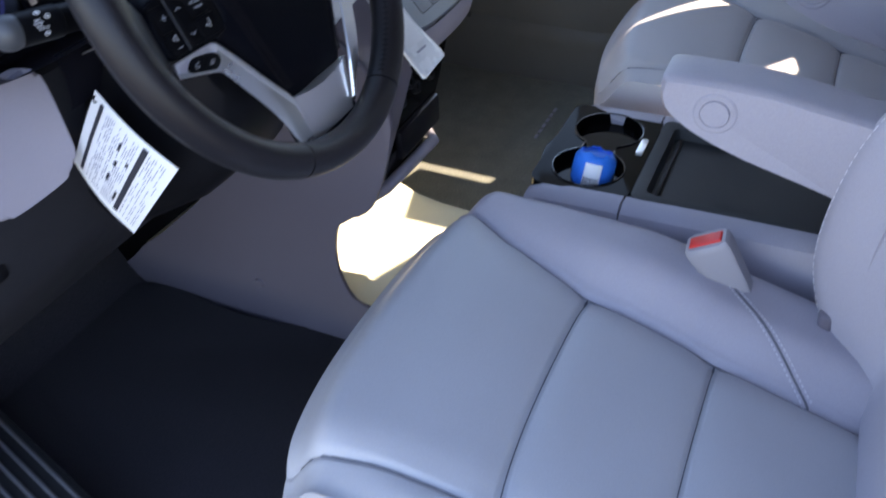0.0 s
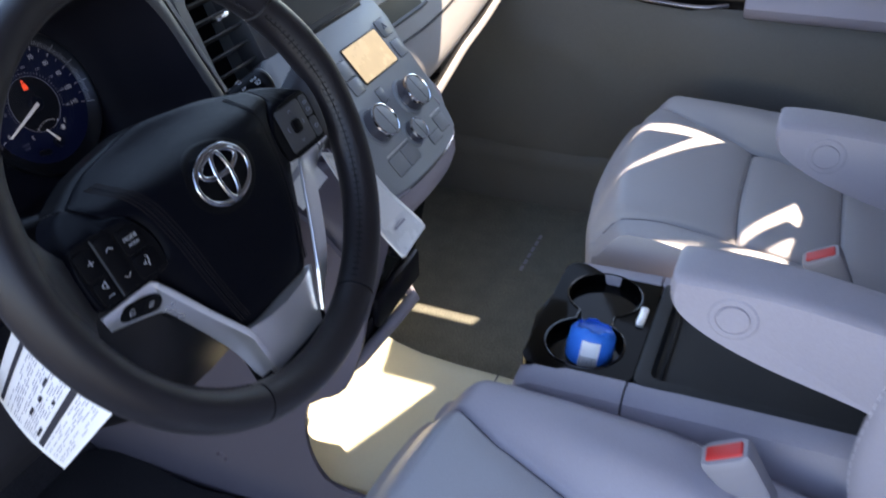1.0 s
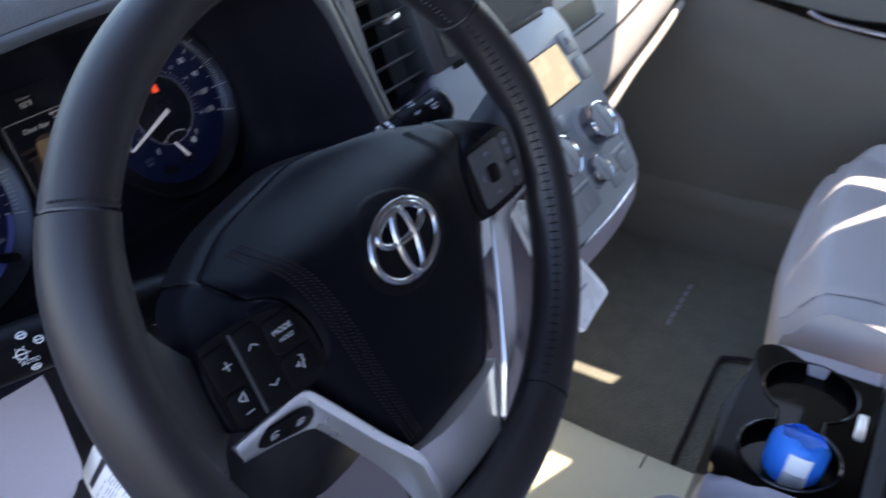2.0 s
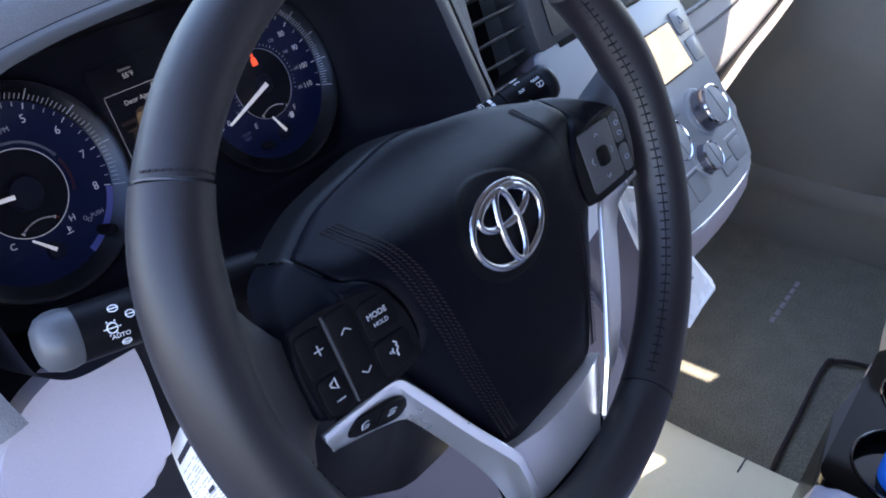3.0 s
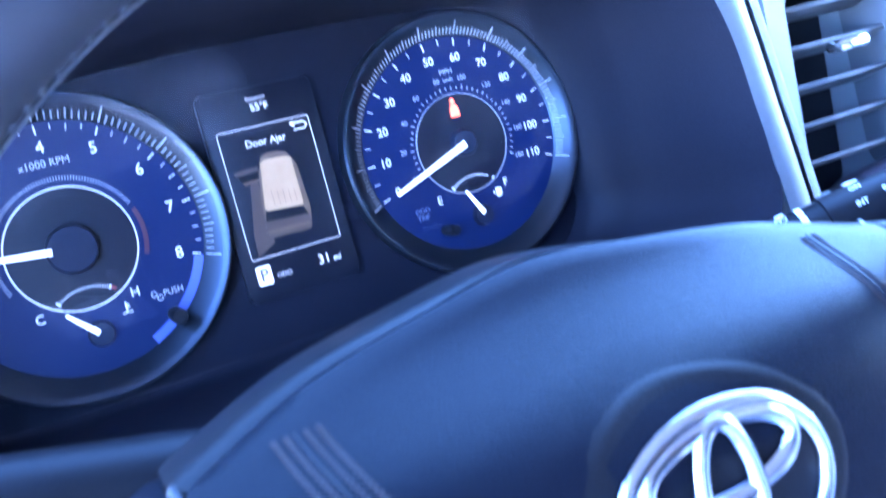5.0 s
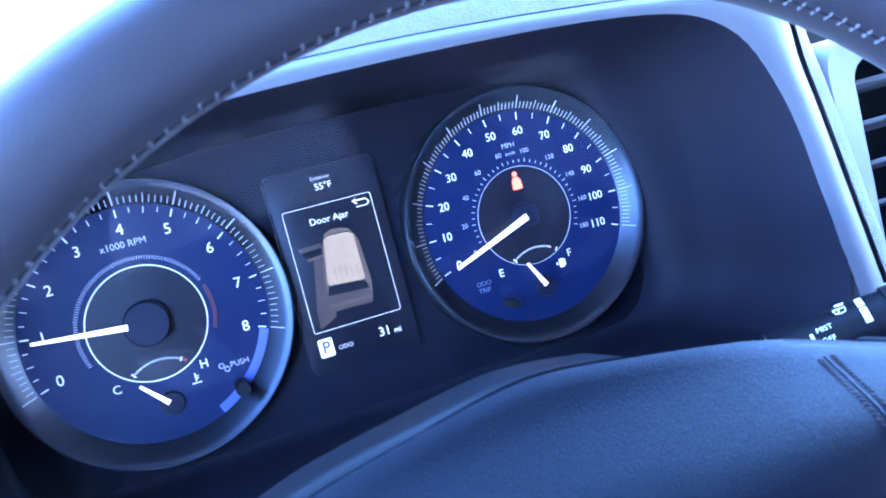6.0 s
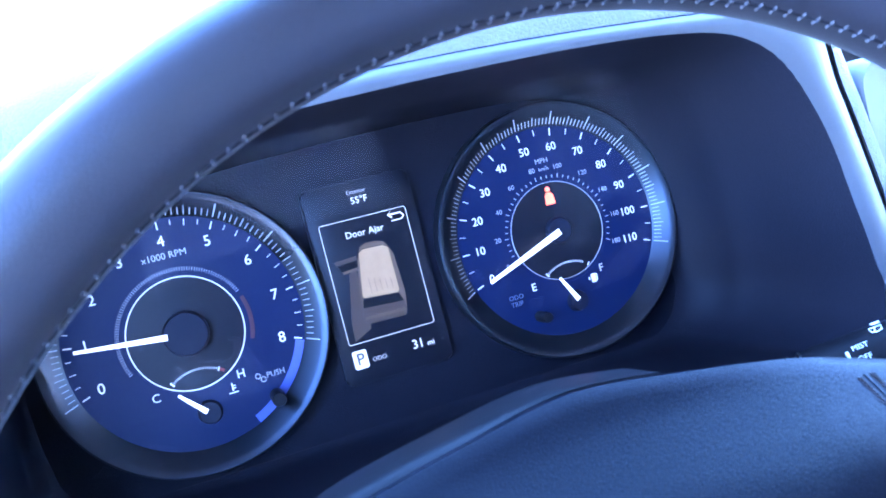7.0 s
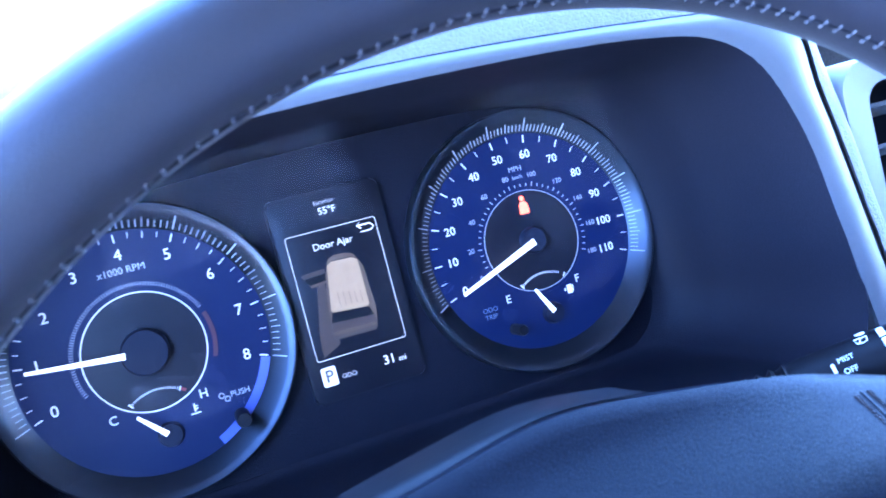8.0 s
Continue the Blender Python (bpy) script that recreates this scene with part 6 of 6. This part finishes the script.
    part("bolster", zone(UR, R, 24, ((1, R),)), LEATHER_SIDE if mauve else LEATHER, s, "mauve grey side bolster" if mauve else "", sharp=60)
    part("bolster", zone(L, UL, 24, ((-1, L),)), LEATHER, s, sharp=60)
    part("seat_base", box(cx - 0.21, cx + 0.21, y0 - 0.53, y0 - 0.05, 0.012, 0.135, 0.012, 3), BLACK_MATT, s, "black seat base")
    for sx in (-1, 1):
        part("seat_rail", box(cx + sx * 0.19 - 0.015, cx + sx * 0.19 + 0.015, y0 - 0.55, y0 - 0.06, -0.011, 0.014, 0.003), RIB_METAL, s, "metal rail")
    # dark thread in the seams
    r_line = [cushion(curve(inner_r, y), y) for y in span(-0.54, -0.02, 40)]
    l_line = [cushion(curve(inner_l, y), y) for y in span(-0.54, -0.02, 40)]
    for pts in (r_line, l_line):
        part("seam", tube([(x, y, z - 0.0006) for x, y, z in pts], 0.0013, 6), SEAM, s, "dark seam")
    for yc in (-0.212, -0.357):
        pts = [cushion(x, yc) for x in span(curve(inner_l, yc), curve(inner_r, yc), 30)]
        part("seam", tube([(x, y, z - 0.0006) for x, y, z in pts], 0.0013, 6), SEAM, s, "dark seam")
    # double stitching on the inner bolster
    run = [(lerp(0.225, 0.086, t), lerp(-0.275, -0.455, t ** 0.9)) for t in span(0, 1, 46)]
    for off in (-0.0030, 0.0030):
        bits_ = []
        for i in range(len(run) - 1):
            a, b = Vector(cushion(run[i][0] + off, run[i][1] - off)), Vector(cushion(run[i + 1][0] + off, run[i + 1][1] - off))
            bits_.append(tube([a + Vector((0, 0, 0.0004)), a.lerp(b, 0.62) + Vector((0, 0, 0.0005))], 0.0005, 5))
        tagged(part("stitching", join(bits_), SEAT_STITCH, s, "pale double stitching"), kind="stuff")
    part("stitched_seam", tube([(lambda p: (p[0], p[1], p[2] - 0.0006))(cushion(*q)) for q in run], 0.0014, 6), SEAM, s)

    # backrest
    def back(u, w):
        """u across, w up from 0 to 0.72; bolsters stand forward at the sides."""
        wid = 0.245 - 0.02 * step(0.4, 0.72, w)
        x = u * wid
        bol = step(0.42, 0.80, abs(u)) * curve(BOLSTER, w) * (1.0 if u > 0 else 0.35) - 0.07 * step(0.80, 1.0, abs(u)) ** 1.6
        dip = 0.0045 * math.exp(-((abs(u) - 0.50) / 0.02) ** 2)
        y = y0 - 0.505 - 0.30 * w + bol - dip - 0.10 * step(0.64, 0.72, w) ** 2
        return (cx + x, y, 0.235 + dz + 0.93 * w)
    bm = sheet(back, span(-1, 1, 72), span(0, 0.72, 60))
    part("backrest", thick(bm, 0.07), LEATHER_SIDE, s, "grey leather backrest with raised bolsters", sharp=60)
    for sx in (-1, 1):
        pts = [back(sx * 0.78, w) for w in span(0.02, 0.68, 60)]
        bits_ = [tube([Vector(pts[i]) + Vector((0, 0.0006, 0)), Vector(pts[i]).lerp(Vector(pts[i + 1]), 0.6) + Vector((0, 0.0006, 0))], 0.0005, 5) for i in range(59)]
        tagged(part("stitching", join(bits_), SEAT_STITCH, s), kind="stuff")
    part("head_restraint", loft([[(cx + 0.13 * math.copysign(abs(math.cos(a)) ** 0.7, math.cos(a)) * k, y0 - 0.79 + 0.05 * math.copysign(abs(math.sin(a)) ** 0.7, math.sin(a)) * k, z) for a in span(0, 5.8905, 16)] for z, k in ((0.93, 0.5), (0.94, 0.9), (1.00, 1.0), (1.08, 0.95), (1.11, 0.7))]), LEATHER_SIDE, s, "grey head restraint")
    part("belt_guide", box(cx + 0.168, cx + 0.196, y0 - 0.462, y0 - 0.446, 0.262 + dz, 0.294 + dz, 0.005, 3), TRIM_GREY, s, "grey plastic guide between cushion and backrest")
    # folding armrest beside the backrest
    ay, az = y0 + 0.054, dz - 0.007
    prof = [(-0.299, 0.507), (-0.299, 0.522), (-0.310, 0.531), (-0.40, 0.529), (-0.50, 0.514), (-0.60, 0.498), (-0.60, 0.38), (-0.485, 0.424), (-0.39, 0.451), (-0.338, 0.472), (-0.308, 0.492)]
    prof = [(p.x, p.y) for p in smooth_loop([(y, z, 0) for y, z in prof], 5)]
    rr = []
    for x, k in ((arm_x0, 0.90), (arm_x0 + 0.004, 0.97), (arm_x0 + 0.012, 1.0), (arm_x1 - 0.012, 1.0), (arm_x1 - 0.004, 0.97), (arm_x1, 0.90)):
        my, mz = -0.45, 0.475
        rr.append([(x, my + (y - my) * lerp(1, k, 0.35) + ay, mz + (z - mz) * k + az) for y, z in prof])
    arm = part("armrest", loft(rr), LEATHER_SIDE, s, "grey padded folding armrest")
    part("armrest_seam", tube([(arm_x0 + 0.0040, y, z) for y, z in [(-0.300 + ay, 0.514 + az), (-0.32 + ay, 0.518 + az), (-0.40 + ay, 0.517 + az), (-0.52 + ay, 0.500 + az)]], 0.0011, 6), SEAM, arm)
    part("pivot_cap", revolve([(0, 0.003), (0.0135, 0.003), (0.0142, 0.0008), (0.0148, 0.0008), (0.0155, 0.002), (0.0200, 0.002), (0.0225, 0.0)], 40), LEATHER_SIDE, arm, "round grey pivot cap", m=Matrix.Translation((arm_x0 + 0.0005, -0.356 + ay, 0.499 + az)) @ Matrix.Rotation(radians(-90), 4, "Y"))
    return s


seat(-0.415, -0.060, 0.0, "light grey leather driver's seat with pressed seams and armrest", -0.223, -0.160)
seat(0.395, -0.118, 0.012, "light grey leather passenger seat in patches of sunlight", 0.105, 0.165)


def buckle(x, y, z, lean):
    b = thing("seat_belt_buckle", "grey seat belt buckle with red release key beside the seat", "buckle", group="seat belt buckles")
    m = Matrix.Translation((x, y, z)) @ Matrix.Rotation(radians(lean), 4, "X") @ Matrix.Rotation(radians(-8), 4, "Y")
    secs = [[(dx * w, dy * d, h) for dx, dy in ((-1, -0.7), (-0.7, -1), (0.7, -1), (1, -0.7), (1, 0.7), (0.7, 1), (-0.7, 1), (-1, 0.7))] for h, w, d in ((-0.10, 0.012, 0.015), (-0.09, 0.013, 0.017), (-0.01, 0.0155, 0.024), (-0.002, 0.0150, 0.0235), (0.0, 0.0138, 0.022))]
    part("housing", loft(secs), BUCKLE_GREY, b, "grey plastic housing", m=m)
    part("release_key", box(-0.0085, 0.0085, -0.0185, 0.0185, -0.004, 0.0022, 0.0022, 3), RED_PLASTIC, b, "red release key", m=m)
    part("stem", box(-0.008, 0.008, -0.012, 0.012, -0.20, -0.09, 0.003), BLACK_MATT, b, "black stem", m=m)
    return b


buckle(-0.240, -0.378, 0.352, -32)
buckle(0.168, -0.445, 0.338, -30)


# ---- loose paper ----
def bent(corners, bow, n=12):
    """A sheet over four corners (top left, top right, bottom right, bottom left), bowed outward."""
    a, b, c, d = (Vector(p) for p in corners)
    nrm = (b - a).cross(d - a).normalized()
    return lambda u, v: a.lerp(b, u).lerp(d.lerp(c, u), v) + nrm * (bow * math.sin(math.pi * v) + 0.3 * bow * math.sin(math.pi * u))


tag = thing("warning_tag", "white printed paper tag hanging beside the steering column", "paper tag")
TAG = bent([(-0.533, 0.176, 0.493), (-0.514, 0.142, 0.565), (-0.534, 0.047, 0.515), (-0.533, 0.126, 0.422)], -0.006)
part("paper", thick(sheet(TAG, span(0, 1, 8), span(0, 1, 14)), 0.0005), PAPER, tag)


def printed(f, u0, u1, v0, v1, lift):
    def g(u, v):
        p = f(u, v)
        q = (f(u + 0.01, v) - p).cross(f(u, v + 0.01) - p).normalized()
        return p + q * lift
    return sheet(g, span(u0, u1, 3), span(v0, v1, 5))


for v0, v1 in ((0.115, 0.160), (0.655, 0.715)):
    for lift in (-0.0012, 0.0012):
        part("printed_band", printed(TAG, 0.08, 0.95, v0, v1, lift), INK, tag, "black printed band")
rng = random.Random(4)
lines = []
for block in ((0.22, 0.42), (0.46, 0.62), (0.74, 0.95)):
    v = block[0]
    while v < block[1]:
        u = 0.08
        while u < 0.9:
            w = rng.uniform(0.04, 0.16)
            if rng.random() < 0.75:
                for lift in (-0.001, 0.001):
                    lines.append(printed(TAG, u, min(u + w, 0.93), v, v + 0.007, lift))
            u += w + 0.03
        v += 0.024
spots = [printed(TAG, u, u + w, v, v + 0.03, lift) for lift in (-0.0012, 0.0012) for u, v, w in ((0.30, 0.45, 0.10), (0.52, 0.47, 0.07), (0.70, 0.44, 0.10), (0.16, 0.60, 0.12), (0.62, 0.58, 0.05))]
tagged(part("printed_picture", join(spots), INK, tag, "small dark printed pictures"), kind="stuff")
part("eyelet", revolve([(0.0016, 0), (0.0030, 0.0006), (0.0038, 0)], 14), BLACK_MATT, tag, "black eyelet", m=Matrix.Translation(TAG(0.92, 0.04)) @ (TAG(0.5, 0.1) - TAG(0.5, 0.0)).cross(TAG(0.6, 0.0) - TAG(0.5, 0.0)).to_track_quat("Z", "Y").to_matrix().to_4x4())
tagged(part("small_print", join(lines), INK_GREY, tag, "grey lines of small print"), kind="stuff")

leaf = thing("brochure_sleeve", "clear plastic sleeve with folded papers hung on the centre panel", "brochure")
LEAF = bent([(-0.235, 0.030, 0.590), (-0.150, 0.040, 0.545), (-0.115, -0.019, 0.452), (-0.180, -0.022, 0.449)], 0.004)
part("sleeve", thick(sheet(LEAF, span(0, 1, 8), span(0, 1, 12)), 0.002), PLASTIC_FILM, leaf, "cloudy plastic sleeve")
part("rim", tube([LEAF(u, v) for u, v in ((0, 0), (1, 0), (1, 0.5), (1, 0.94), (0.94, 1), (0.5, 1), (0.06, 1), (0, 0.94), (0, 0.5))], 0.0016, 6, True), PAPER, leaf, "white welded edge")
for lift in (-0.003, 0.003):
    part("paper", printed(LEAF, 0.12, 0.88, 0.1, 0.72, lift), PAPER, leaf, "white folded paper")
    part("printed_band", printed(LEAF, 0.2, 0.8, 0.20, 0.30, lift * 1.3), INK_GREY, leaf, "grey printed band")
    part("printed_band", printed(LEAF, 0.3, 0.7, 0.78, 0.80, lift * 1.1), INK_GREY, leaf)
card = thing("paper_card", "white card with a blue printed corner behind the steering wheel", "card")
CARD = bent([(-0.285, 0.055, 0.600), (-0.225, 0.065, 0.600), (-0.208, 0.044, 0.548), (-0.270, 0.036, 0.545)], 0.003)
part("sheet", thick(sheet(CARD, span(0, 1, 5), span(0, 1, 6)), 0.001), PAPER, card)
part("printed_band", printed(CARD, 0.1, 0.9, 0.42, 0.55, -0.002), INK_GREY, card, "grey printed band")
